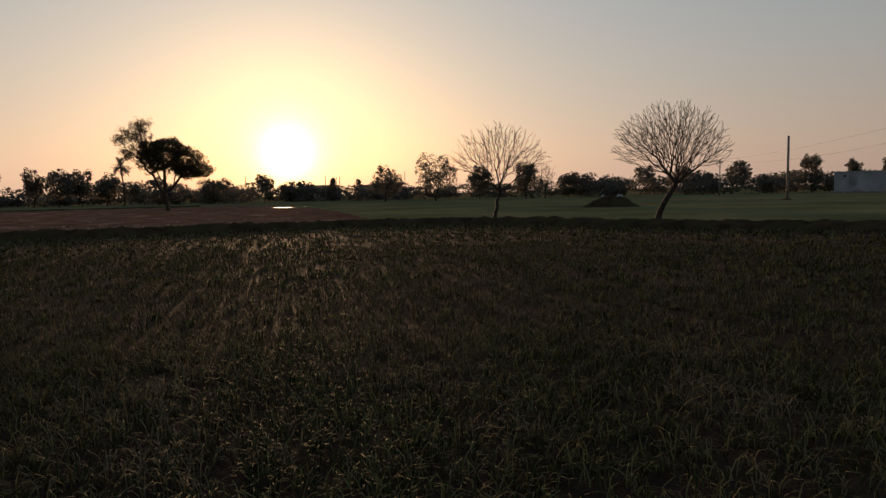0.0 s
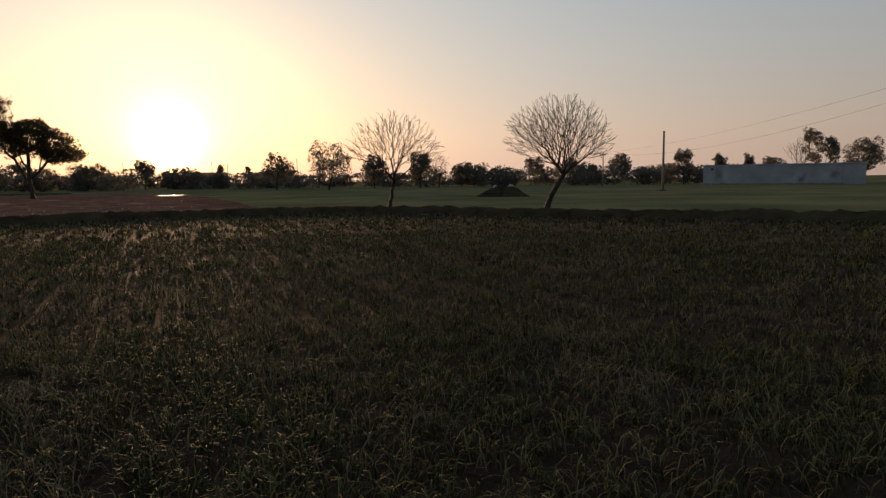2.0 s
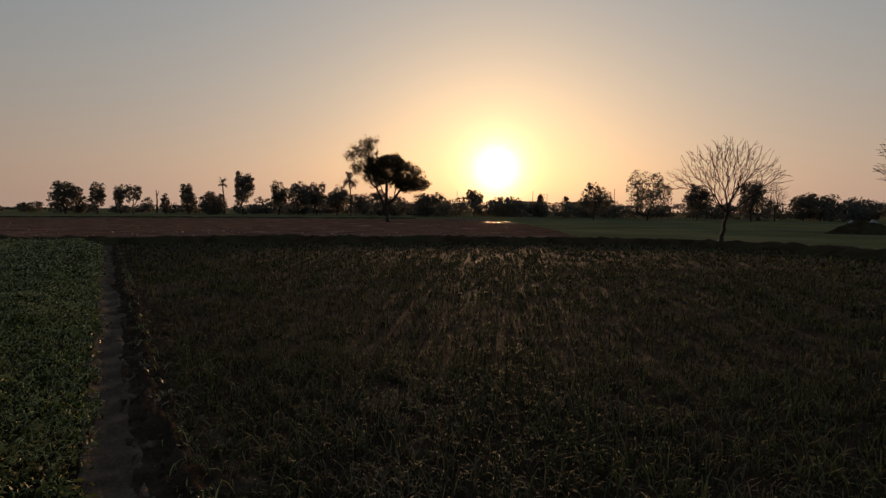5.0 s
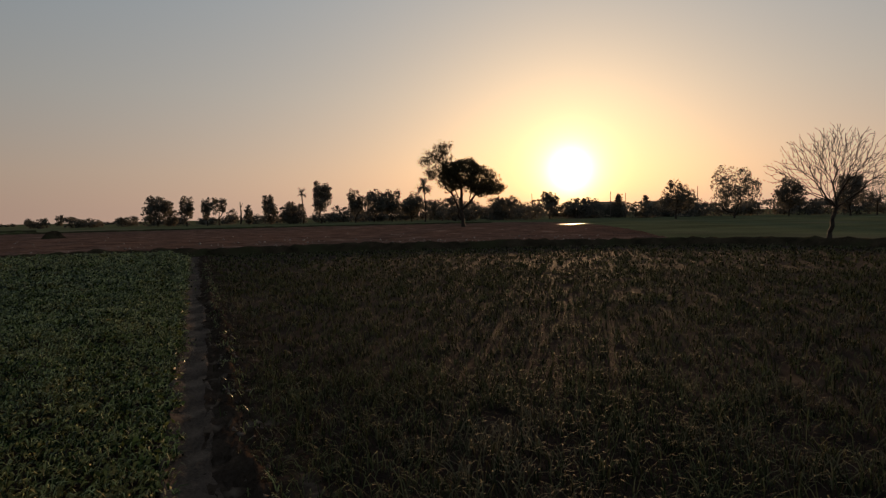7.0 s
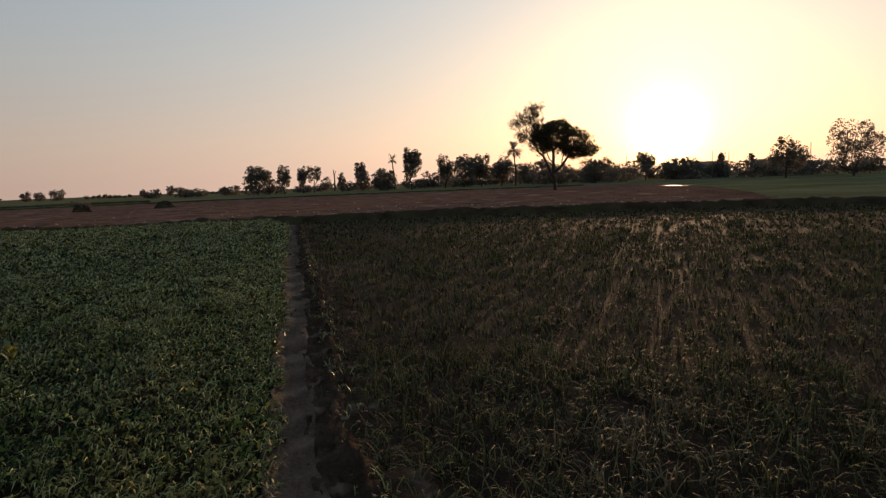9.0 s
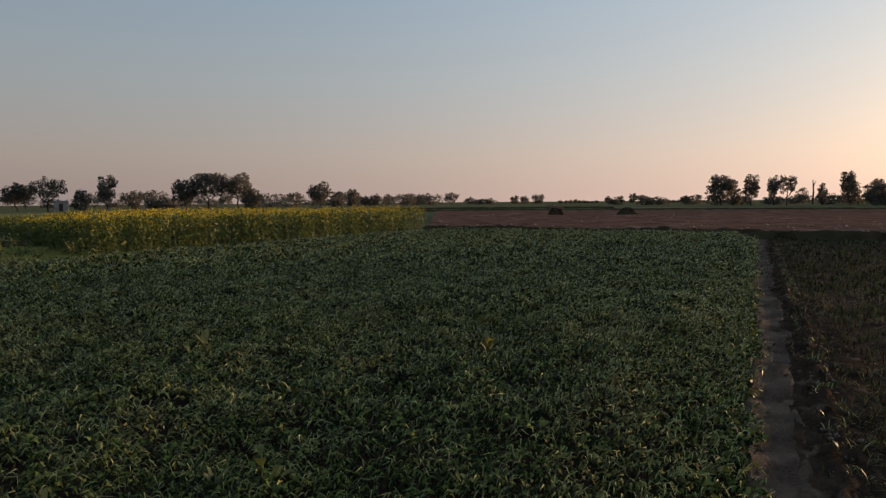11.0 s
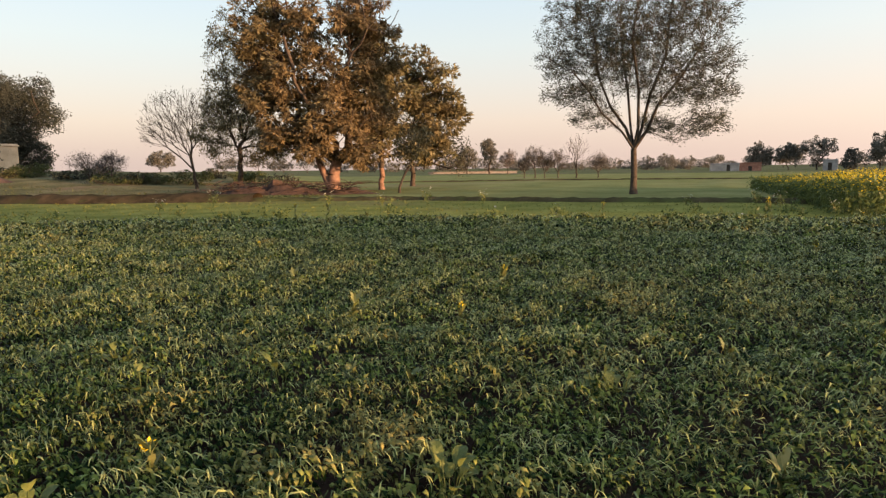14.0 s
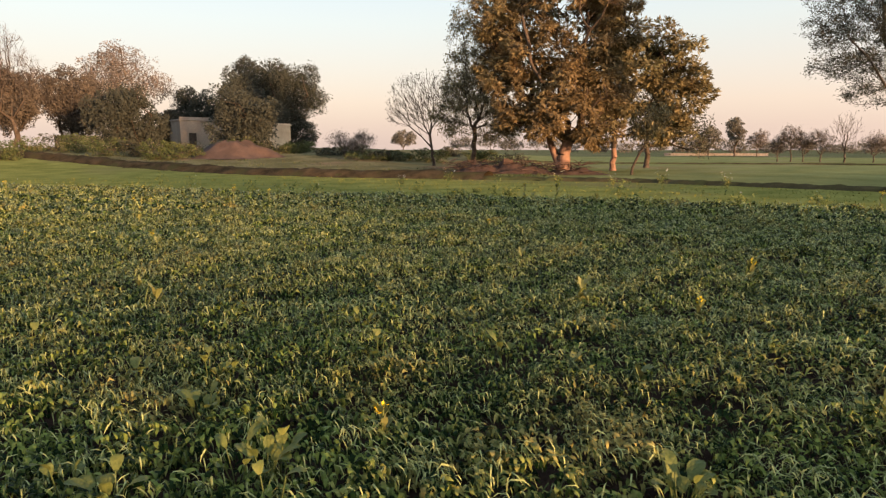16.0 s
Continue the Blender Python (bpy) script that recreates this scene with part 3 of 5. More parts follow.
sets = []
for r0, r1, dens, ln, wd, per in ((0.0, 1.9, 110, 0.09, 0.030, 6), (1.9, 3.5, 400, 0.062, 0.0190, 6), (3.5, 4.5, 380, 0.064, 0.0190, 6), (4.5, 9.5, 180, 0.078, 0.0235, 6), (9.5, 15, 130, 0.084, 0.031, 6), (15, 45, 34, 0.150, 0.060, 6)):
    p = ring(lambda q: in_clover(q) & ((bearing(q[:, 0] + 1.8, q[:, 1] - 1.4) > 36) & (bearing(q[:, 0] + 1.8, q[:, 1] - 1.4) < 193) | (np.hypot(q[:, 0], q[:, 1]) < 3)), r0, r1, dens, rng)
    sets.append(arching_leaves(p, canopy(p, rng, 0.62 if r0 < 4 else 0.52 if r0 < 9 else 0.20), ln, wd, per, rng, 1 < r0 < 3, 1.2 if r0 < 9 else 0.5))
tagged(mesh_np("clover_crop", *join(sets), M_CLOVER), "dense dewy green clover with yellowing patches", "clover", kind="stuff")

sets = []
for r0, r1, dens, ln, wd, per in ((1.9, 3.4, 100, 0.100, 0.0064, 5), (3.4, 5.2, 130, 0.100, 0.0068, 5), (5.2, 9.5, 130, 0.105, 0.0100, 5), (9.5, 15, 85, 0.115, 0.0165, 5), (15, 40, 23, 0.16, 0.034, 5)):
    p = ring(in_clover, r0, r1, dens, rng)
    sets.append(arching_leaves(p, canopy(p, rng, 0.2) + 0.02, ln, wd, per, rng, r0 < 3))
tagged(mesh_np("grass_in_clover", *join(sets), M_FROST), "pale arching dewy grass blades among the clover", "grass", kind="stuff")


def leaf_quads(c, size, rng, droop=0.0, slim=0.42, way=None, face=None):
    """Single leaves as rhombs, four vertices each."""
    n = len(c)
    d = rng.normal(0, 1, (n, 3))
    d[:, 2] -= droop
    if way is not None:
        d = way + 0.5 * d
    d /= np.linalg.norm(d, axis=1)[:, None]
    e = np.cross(d, rng.normal(0, 1, (n, 3)) if face is None else face + 0.45 * rng.normal(0, 1, (n, 3)))
    e /= np.linalg.norm(e, axis=1)[:, None] + 1e-9
    s = (size * rng.uniform(0.6, 1.4, n))[:, None]
    v = np.stack([c, c + d * s * 0.5 + e * s * slim / 2, c + d * s, c + d * s * 0.5 - e * s * slim / 2], 1).reshape(-1, 3)
    return v, np.arange(n * 4).reshape(n, 4)


def leaf_tris(c, size, rng, droop=0.0, slim=0.5, way=None):
    """Small leaves as single triangles, turned at random or along the given ways."""
    n = len(c)
    d = rng.normal(0, 1, (n, 3))
    d[:, 2] -= droop
    if way is not None:
        d = way + 0.45 * d
    d /= np.linalg.norm(d, axis=1)[:, None]
    e = np.cross(d, rng.normal(0, 1, (n, 3)))
    e /= np.linalg.norm(e, axis=1)[:, None] + 1e-9
    s = (size * rng.uniform(0.6, 1.4, n))[:, None]
    v = np.stack([c - e * s * slim / 2, c + e * s * slim / 2, c + d * s], 1).reshape(-1, 3)
    return v, np.arange(n * 3).reshape(n, 3)


# ragged weeds and dry leaves along the path
p = ring(lambda q: (((q[:, 0] + q[:, 1]) * 0.7071 > 0.12) & ((q[:, 0] + q[:, 1]) * 0.7071 < 0.75) & (q[:, 1] - q[:, 0] > -8)), 1.0, 26, 60, rng)
tagged(mesh_np("path_weeds", *blade_arrays(p, zero(p) + 0.02, 0.11, 0.007, 1.4, rng), M_WHEAT), "sparse low weeds beside the footpath", "weeds", kind="stuff")
p = ring(lambda q: (abs((q[:, 0] + q[:, 1]) * 0.7071 - 0.32) < 0.09) & (q[:, 1] - q[:, 0] > -6), 1.0, 24, 110, rng)
p = np.repeat(thin(p, rng, 0.5, 0.1), 4, 0)
tagged(mesh_np("path_stubble", *blade_arrays(p + rng.normal(0, 0.025, p.shape), zero(p) + 0.05, 0.085, 0.008, 1.3, rng), M_FROST), "pale dry stubble along the path's ridge", "grass", kind="stuff")
p = ring(lambda q: (abs((q[:, 0] + q[:, 1]) * 0.7071 + 0.36) < 0.20), 1.0, 24, 240, rng)
tagged(mesh_np("path_edge_leaves", *leaf_quads(np.concatenate([p, (0.03 + 0.09 * rng.uniform(0, 1, len(p)))[:, None]], 1), 0.05, rng), M_BROADLEAF), "yellowed low leaves on the clover's edge", "weeds", kind="stuff")


# rank weeds where the clover meets the light strip
p = ring(lambda q: in_strip(q) & (np.hypot(*q.T) < d_clover(bearing(*q.T)) + 5.0) | in_clover(q) & (np.hypot(*q.T) > d_clover(np.clip(bearing(*q.T), 40, 215)) - 2.0) & (bearing(*q.T) > 92), 16, 42, 1.1, rng)
p = p[rng.uniform(0, 1, len(p)) < 0.25 + 0.6 * rough_field(p[:, 0], p[:, 1], 3.0)]
tall = rng.gamma(4.0, 0.075, len(p))
c = np.repeat(np.concatenate([p, tall[:, None]], 1), 46, 0)
k = rng.uniform(0.05, 1.0, len(c))
c = np.stack([c[:, 0] + rng.normal(0, 0.10, len(c)) * (0.5 + k), c[:, 1] + rng.normal(0, 0.10, len(c)) * (0.5 + k), c[:, 2] * k], -1)
tagged(mesh_np("border_weeds", *leaf_tris(c, 0.11, rng, 0.2, 0.5), M_MUSTLEAF), "rank green weeds where clover and wheat meet", "weeds", kind="stuff")
pick = rng.uniform(0, 1, len(c)) < 0.008
tagged(mesh_np("weed_blossom", *leaf_quads(c[pick] + np.array([0, 0, 0.12]), 0.045, rng, 0, 0.9), M_WHITEFLOWER), "small white flowers on the border weeds", "blossom", kind="stuff")


def lumps(p, z, size, rng):
    """Small irregular clods: squashed octahedra."""
    n = len(p)
    o = np.array([(1, 0, 0), (-1, 0, 0), (0, 1, 0), (0, -1, 0), (0, 0, 1), (0, 0, -0.4)], float)
    s = (size * rng.uniform(0.4, 1.5, n))[:, None, None] * rng.uniform(0.6, 1.3, (n, 6, 1))
    a = rng.uniform(0, 6.3, n)
    rot = np.stack([np.stack([np.cos(a), -np.sin(a), 0 * a], -1), np.stack([np.sin(a), np.cos(a), 0 * a], -1), np.stack([0 * a, 0 * a, 1 + 0 * a], -1)], 1)
    v = np.einsum("nij,kj->nki", rot, o) * s * np.array([1, 1, 0.7]) + np.concatenate([p, z[:, None]], 1)[:, None, :]
    t = np.array([(0, 2, 4), (2, 1, 4), (1, 3, 4), (3, 0, 4), (2, 0, 5), (1, 2, 5), (3, 1, 5), (0, 3, 5)])
    return v.reshape(-1, 3), (np.arange(n)[:, None, None] * 6 + t[None]).reshape(-1, 3)


p = ring(lambda q: (signed(bearing(*q.T)) > 11) & (signed(bearing(*q.T)) < 71) & (np.hypot(*q.T) > d_bund(bearing(*q.T)) + 0.6), 30, 75, 3.0, rng)
near = rng.uniform(0, 1, len(p)) < np.exp(-(np.hypot(*p.T) - 33) / 7) * (0.25 + 1.5 * (rough_field(p[:, 0], p[:, 1], 2.5) > 0.12))
p = p[near]
tagged(mesh_np("ploughed_clods", *lumps(p, zero(p) + 0.06, 0.085, rng), M_CLOD), "pale dry clods strewn over the ploughed field", "clods", kind="stuff")
p = ring(lambda q: (abs((q[:, 0] + q[:, 1]) * 0.7071 - 0.31) < 0.12) & (q[:, 1] - q[:, 0] > -6), 1.0, 26, 70, rng)
tagged(mesh_np("path_clods", *lumps(p, zero(p) + 0.06, 0.026, rng), M_CLODDARK), "small dry clods along the path's ridge", "clods", kind="stuff")


# ---- mustard field ----
def in_mustard(p):
    """A wedge of tall mustard: one side runs beside the clover, the other turns away from the sun."""
    corner, east, west = MUSTARD
    edge = 0.22 * rough_field(p[:, 0], p[:, 1], 1.5) + 0.12 * rough_field(p[:, 0] + 9, p[:, 1], 0.5)
    cut = side_of(p, east, (east[0] - 9.5, east[1] - 8.2))
    return (side_of(p, corner, east) > edge) & (side_of(p, corner, west) < -edge) & (cut > edge) & (np.hypot(p[:, 0] - corner[0], p[:, 1] - corner[1]) < 26)


def mustard(box_, density, height, rng):
    """Slim stems, leaves all the way up, blossom in the upper third."""
    p = scatter(*box_, int((box_[1] - box_[0]) * (box_[3] - box_[2]) * density), rng)
    p = p[in_mustard(p)]
    west = smooth01(3.0, 13.0, np.hypot(p[:, 0] - MUSTARD[0][0], p[:, 1] - MUSTARD[0][1])) * (1 - smooth01(0.0, 7.0, -side_of(p, MUSTARD[0], MUSTARD[2])))
    h = height * (1 + 0.06 * rng.normal(0, 1, len(p))) * (1 + 0.06 * rough_field(p[:, 0], p[:, 1], 2.0)) * (1 - 0.33 * west)
    outer = np.minimum(side_of(p, MUSTARD[0], MUSTARD[1]), -side_of(p, MUSTARD[0], MUSTARD[2])) < 2.2
    keep = outer | (rng.uniform(0, 1, len(p)) < 0.45)
    p, h, west, n = p[keep], h[keep], west[keep], int(keep.sum())
    stem = blade_arrays(p, zero(p), 0.9 * height, 0.011, 0.15, rng)
    k = 13
    q = np.repeat(p, k, 0) + rng.normal(0, 0.10, (n * k, 2))
    z = np.repeat(h, k) * rng.uniform(0.04, 0.98, n * k)
    leaf = leaf_tris(np.concatenate([q, z[:, None]], 1), 0.17, rng, 0.2, 0.42)
    tagged(mesh_np("mustard_crop", *join([stem, leaf]), M_MUSTLEAF), "tall green mustard crop in yellow bloom", "mustard", kind="stuff")
    keep = rng.uniform(0, 1, n) < 0.95 * (1 - 0.6 * west)
    q = np.repeat(p[keep], 8, 0)
    q = q + rng.normal(0, 0.09, q.shape)
    z = np.repeat(h[keep], 8) * (1.04 - 0.45 * rng.uniform(0, 1, len(q)) ** 1.8)
    tagged(mesh_np("mustard_blossom", *leaf_quads(np.concatenate([q, z[:, None]], 1), 0.050, rng, 0, 0.8), M_FLOWER), "yellow blossom on top of the tall mustard", "blossom", kind="stuff")


mustard((-50, -22, -14, 15), 17, 1.20, rng)


# ---- trees ----
def tubes(segs, sides):
    """Tapered prisms for branch pieces: start, end, radius at both."""
    p0, p1 = np.array([s[0] for s in segs]), np.array([s[1] for s in segs])
    r0, r1 = np.array([s[2] for s in segs]), np.array([s[3] for s in segs])
    d = p1 - p0
    d /= np.linalg.norm(d, axis=1)[:, None] + 1e-9
    h = np.where(np.abs(d[:, 2:3]) > 0.9, np.array([[1.0, 0, 0]]), np.array([[0, 0, 1.0]]))
    e = np.cross(d, h)
    e /= np.linalg.norm(e, axis=1)[:, None]
    g = np.cross(d, e)
    a = np.arange(sides) * 2 * math.pi / sides
    ringv = e[:, None, :] * np.cos(a)[None, :, None] + g[:, None, :] * np.sin(a)[None, :, None]
    v = np.concatenate([p0[:, None] + ringv * r0[:, None, None], p1[:, None] + ringv * r1[:, None, None]], 1)
    i = np.arange(sides)
    f = np.stack([i, (i + 1) % sides, (i + 1) % sides + sides, i + sides], -1)
    return v.reshape(-1, 3), (np.arange(len(segs))[:, None, None] * 2 * sides + f[None]).reshape(-1, 4)


def crown_points(blobs, n, rng, shell=0.42):
    """Points in several ellipsoids (centre and radii), denser towards their skins."""
    b = np.array(blobs, float)
    w = (b[:, 3] * b[:, 4] * b[:, 5]) ** 0.66
    i = rng.choice(len(b), n, p=w / w.sum())
    d = rng.normal(0, 1, (n, 3))
    d /= np.linalg.norm(d, axis=1)[:, None]
    return b[i, :3] + d * b[i, 3:] * (rng.uniform(0.05, 1.0, (n, 1)) ** shell)


def bough_points(blobs, n, rng, scale=1.0):
    """Points on the skins of lesser boughs that are set over each ellipsoid, with the way outwards."""
    b = np.array(blobs, float)
    w = (b[:, 3] * b[:, 4] * b[:, 5]) ** 0.66
    i = rng.choice(len(b), n // 26, p=w / w.sum())
    d = rng.normal(0, 1, (len(i), 3))
    d /= np.linalg.norm(d, axis=1)[:, None]
    mid = b[i, :3] + d * b[i, 3:] * rng.uniform(0.45, 0.98, (len(i), 1))
    size = scale * rng.uniform(0.45, 0.85, len(i))
    k = rng.integers(0, len(i), n)
    e = rng.normal(0, 1, (n, 3)) + 0.5 * d[k]
    e /= np.linalg.norm(e, axis=1)[:, None]
    return mid[k] + e * (size[k] * rng.uniform(0.55, 1.0, n))[:, None] * np.array([1, 1, 0.8]), e + 0.6 * d[k]


def branching(trunk, pts, r, base_r, tip_r, weight, bow, leaders=()):
    """Joins crown points to a trunk line by short ways; gives pieces, the trunk's count and each piece's limb."""
    steps = len(trunk) - 1
    nodes, parent = [np.array(p, float) for p in trunk], [-1] + list(range(steps))
    start = nodes[-1]
    pts = pts[np.argsort(np.linalg.norm(pts - start, axis=1))]
    size = steps + 1 + 2 * len(pts) + sum(len(way) for way in leaders)
    arr, path = np.zeros((size, 3)), np.zeros(size)
    n = steps + 1
    arr[:n] = nodes
    limb = [-1] * n
    for way in leaders:
        last, own = steps, n
        for q in way:
            q = np.array(q) + r.normal(0, 0.13, 3)
            arr[n], path[n] = q, path[last] + 0.4 * np.linalg.norm(q - arr[last])
            parent.append(last)
            limb.append(own)
            last, n = n, n + 1
    for q in pts:
        cost = np.linalg.norm(arr[:n] - q, axis=1) + weight * path[:n]
        cost[:steps - 1] += 100
        cost += np.where(arr[:n, 2] > q[2] + 0.3, 0.5 * (arr[:n, 2] - q[2]), 0)
        j = int(np.argmin(cost))
        dist = np.linalg.norm(arr[j] - q)
        m = arr[j] * 0.5 + q * 0.5 + r.normal(0, 0.05, 3) * dist + np.array([0, 0, bow * dist])
        arr[n], path[n] = m, path[j] + dist / 2
        arr[n + 1], path[n + 1] = q, path[j] + dist
        parent += [j, n]
        own = limb[j] if limb[j] >= 0 else n
        limb += [own, own]
        n += 2
    load, kids = np.zeros(n), np.zeros(n, int)
    for i in range(n - 1, 0, -1):
        load[i] += 1 if kids[i] == 0 else 0
        load[parent[i]] += load[i]
        kids[parent[i]] += 1
    rad = np.maximum(base_r * (np.maximum(load, 1) / load[1]) ** 0.52, tip_r)
    rad[:steps + 1] = base_r * np.linspace(1.0, 0.80, steps + 1)
    segs = []
    for i in range(1, n):
        r0 = rad[parent[i]] if i <= steps else min(rad[parent[i]], rad[i] * 1.3)
        segs.append((arr[parent[i]], arr[i], r0 * (1.45 if i == 1 else 1.0), rad[i]))
    ends = np.array([i - 1 for i in range(steps + 1, n) if kids[i] == 0])
    return segs, steps, np.array(limb[1:]), ends


def leafy_parts(ob, blobs, trunk_top, base_r, limbs, leaves, leaf_size, leaf, bark, seed, lean=(0, 0), droop=0.3, slim=0.45, clump=0.0, weight=0.45, tip_r=0.012, bow=-0.05, along=False, shell=0.42, crook=0.03, split=True, limb_bark=None, tri=False, leaders=(), rosette=0, boughs=0.0):
    """Trunk, limbs that reach into the crown's blobs, and the leaves."""
    r = np.random.default_rng(seed)
    trunk = [np.array([0, 0, -0.25])]
    steps = 5
    for i in range(1, steps + 1):
        k = i / steps
        trunk.append(np.array([lean[0] * k ** 1.2, lean[1] * k ** 1.2, trunk_top * k]) + np.append(r.normal(0, crook * trunk_top, 2), 0))
    pts = crown_points(blobs, limbs, r, shell)
    limb_bark = limb_bark or bark
    pts = pts[pts[:, 2] > trunk_top * 0.7]
    segs, steps, limb, ends = branching(trunk, pts, r, base_r, tip_r, weight, bow, leaders)
    mesh_np("trunk", *tubes(segs[:steps], 9), bark, ob, smooth=True)
    rest = np.arange(steps, len(segs))
    if split:
        ids, cnt = np.unique(limb[rest], return_counts=True)
        big = [i for i, c in zip(ids, cnt) if c >= 12]
        for i in big:
            mesh_np("limb", *tubes([segs[k] for k in rest if limb[k] == i], 4), limb_bark, ob)
        small = [segs[k] for k in rest if limb[k] not in big]
        if small:
            tagged(mesh_np("twig_growth", *tubes(small, 4), limb_bark, ob), kind="stuff")
    else:
        tagged(mesh_np("branchwork", *tubes([segs[k] for k in rest], 3), bark, ob), kind="stuff")
    if not leaves:
        return
    if rosette:
        # drooping rosettes of long leaves, thickest on the skin of each bough
        heads = bough_points(blobs, leaves // rosette, r)
        hub, out_ = np.repeat(heads[0], rosette, 0), np.repeat(heads[1], rosette, 0)
        a = r.uniform(0, 2 * math.pi, len(hub))
        way_ = np.stack([np.cos(a), np.sin(a), r.normal(-0.45, 0.35, len(hub))], -1) + 0.55 * out_
        hub = hub + r.normal(0, clump, hub.shape)
        tagged(mesh_np("crown", *leaf_quads(hub, leaf_size, r, 0.0, slim, way_ * 1.6, out_ + np.array([0, 0, 0.8])), leaf, ob), kind="stuff")
        return
    if along:
        # leaf sprays strung along the outer twigs
        tips = np.array([[segs[k][0], segs[k][1]] for k in ([k for k in rest if segs[k][3] < tip_r * 2.6] if along == "all" else ends)])
        w = r.gamma(5.0, 1.0, len(tips))
        pick = r.choice(len(tips), leaves, p=w / w.sum())
        k = r.uniform(-0.1, 1.25, (leaves, 1))
        c = tips[pick, 0] * (1 - k) + tips[pick, 1] * k + r.normal(0, clump, (leaves, 3))
        if tri:
            run = tips[:, 1] - tips[:, 0]
            run = run / (np.linalg.norm(run, axis=1)[:, None] + 1e-6) * np.array([1, 1, 0.6])
            tagged(mesh_np("crown", *leaf_tris(c, leaf_size, r, droop, slim, run[pick]), leaf, ob), kind="stuff")
            return
    elif clump:
        hubs = crown_points(blobs, max(8, leaves // 30), r)
        c = hubs[r.integers(0, len(hubs), leaves)] + r.normal(0, clump, (leaves, 3))
    else:
        c = crown_points([(*b[:3], *(0.9 * v for v in b[3:])) for b in blobs], leaves // 2, r, 0.30) if boughs else crown_points(blobs, leaves, r)
        if boughs:
            c = np.concatenate([c, bough_points(blobs, leaves - leaves // 2, r, boughs)[0]])
    tagged(mesh_np("crown", *(leaf_tris if tri else leaf_quads)(c, leaf_size, r, droop, slim), leaf, ob), kind="stuff")


def lumpy(h, w, low, high, n, rng, size=0.36):
    """Blobs that make an uneven crown of the given height and width."""
    zc, rz = (low + high) / 2, (high - low) / 2
    out = [(0, 0, zc, 0.74, 0.74, rz * 0.80)]
    for i in range(n):
        a, e = i * 2.4 + rng.uniform(-0.5, 0.5), rng.uniform(-0.9, 1.0)
        k = rng.uniform(size * 0.75, size * 1.25)
        c = math.sqrt(max(0.1, 1 - e * e * 0.75)) * (1 - k)
        out.append((c * math.cos(a), c * math.sin(a), zc + rz * (1 - k) * e, k, k, rz * k * 1.15))
    b = np.array(out)
    b[:, [0, 1, 3, 4]] /= max(np.max(np.abs(b[:, :2]) + b[:, 3:5]), 0.1)
    top = np.max(b[:, 2] + b[:, 5])
    b[:, [2, 5]] *= high / top
    return [tuple(v) for v in b * np.array([w / 2, w / 2, h, w / 2, w / 2, h])]


def far_tree(kind, x, y, h, w, seed, leaf=None, size=None, leaves=None, label=None):
    rng_ = np.random.default_rng(seed)
    z = float(rise(x, y)) - 0.05
    d = math.hypot(x, y)
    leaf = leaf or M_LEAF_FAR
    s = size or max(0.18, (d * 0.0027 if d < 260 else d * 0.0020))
    low, high, name = {"round": (0.0, 1.0, "round_tree"), "tall": (0.16, 1.0, "tall_tree"), "umbrella": (0.27, 1.0, "umbrella_tree"), "open": (0.26, 1.0, "open_crowned_tree")}[kind]
    if kind == "round" and h >= 6.5:
        low = 0.10
    if kind == "round" and h < 4.6:
        name = "bush"
    text = label or {"round_tree": "dark bushy tree standing in a far field edge", "tall_tree": "tall narrow dark tree far across the fields", "umbrella_tree": "flat-topped dark tree with bare lower trunk", "open_crowned_tree": "open-crowned tree with gaps between its boughs", "bush": "low dark bush in a far field edge"}[name]
    ob = tagged(root(name, x, y, z, rng_.uniform(0, 360)), text, "bush" if name == "bush" else "tree", "far tree line")
    blobs = lumpy(h * 1.10, w * 1.10, low, high, 9 if kind != "open" else 11, rng_, size=0.40 if kind != "open" else 0.31)
    if kind == "round" and (h < 6.5 or leaf is M_LEAF_DARK):
        # foliage reaches down to the ground
        blobs += [(w * 0.2, 0, h * 0.2, w * 0.26, w * 0.26, h * 0.2), (-w * 0.2, w * 0.1, h * 0.2, w * 0.26, w * 0.26, h * 0.2), (0, -w * 0.2, h * 0.2, w * 0.26, w * 0.26, h * 0.2)]
    if kind == "open":
        blobs = blobs[1:]
    n = leaves or int(min(2700 if d < 260 else 800, 12.0 * h * w * (high - low) / (s * s) * (1.0 if kind != "open" else 0.6)))
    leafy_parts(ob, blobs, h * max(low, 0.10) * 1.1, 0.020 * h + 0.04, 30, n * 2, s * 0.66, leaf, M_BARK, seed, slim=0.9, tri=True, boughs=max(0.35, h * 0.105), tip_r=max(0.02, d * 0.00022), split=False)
    return ob


def bare_tree(x, y, h, w, seed, base_r=None, label="leafless tree with fine upright twigs", leaf=None, leaves=0):
    d = math.hypot(x, y)
    rng_ = np.random.default_rng(seed)
    ob = tagged(root("bare_tree", x, y, float(rise(x, y)) - 0.05, seed * 37), label, "tree", "bare trees")
    blobs = lumpy(h, w, 0.22, 1.0, 6, rng_, size=0.5)
    leafy_parts(ob, blobs, h * 0.22, base_r or 0.013 * h + 0.03, int(min(420, 190 + 7 * h * w)), leaves, max(0.10, d * 0.0013), leaf or M_LEAF_PINK, M_BARK, seed, clump=0.16, along=True, weight=0.62, tip_r=max(0.010, d * 0.00012), bow=-0.03, split=False, shell=0.55)
    return ob


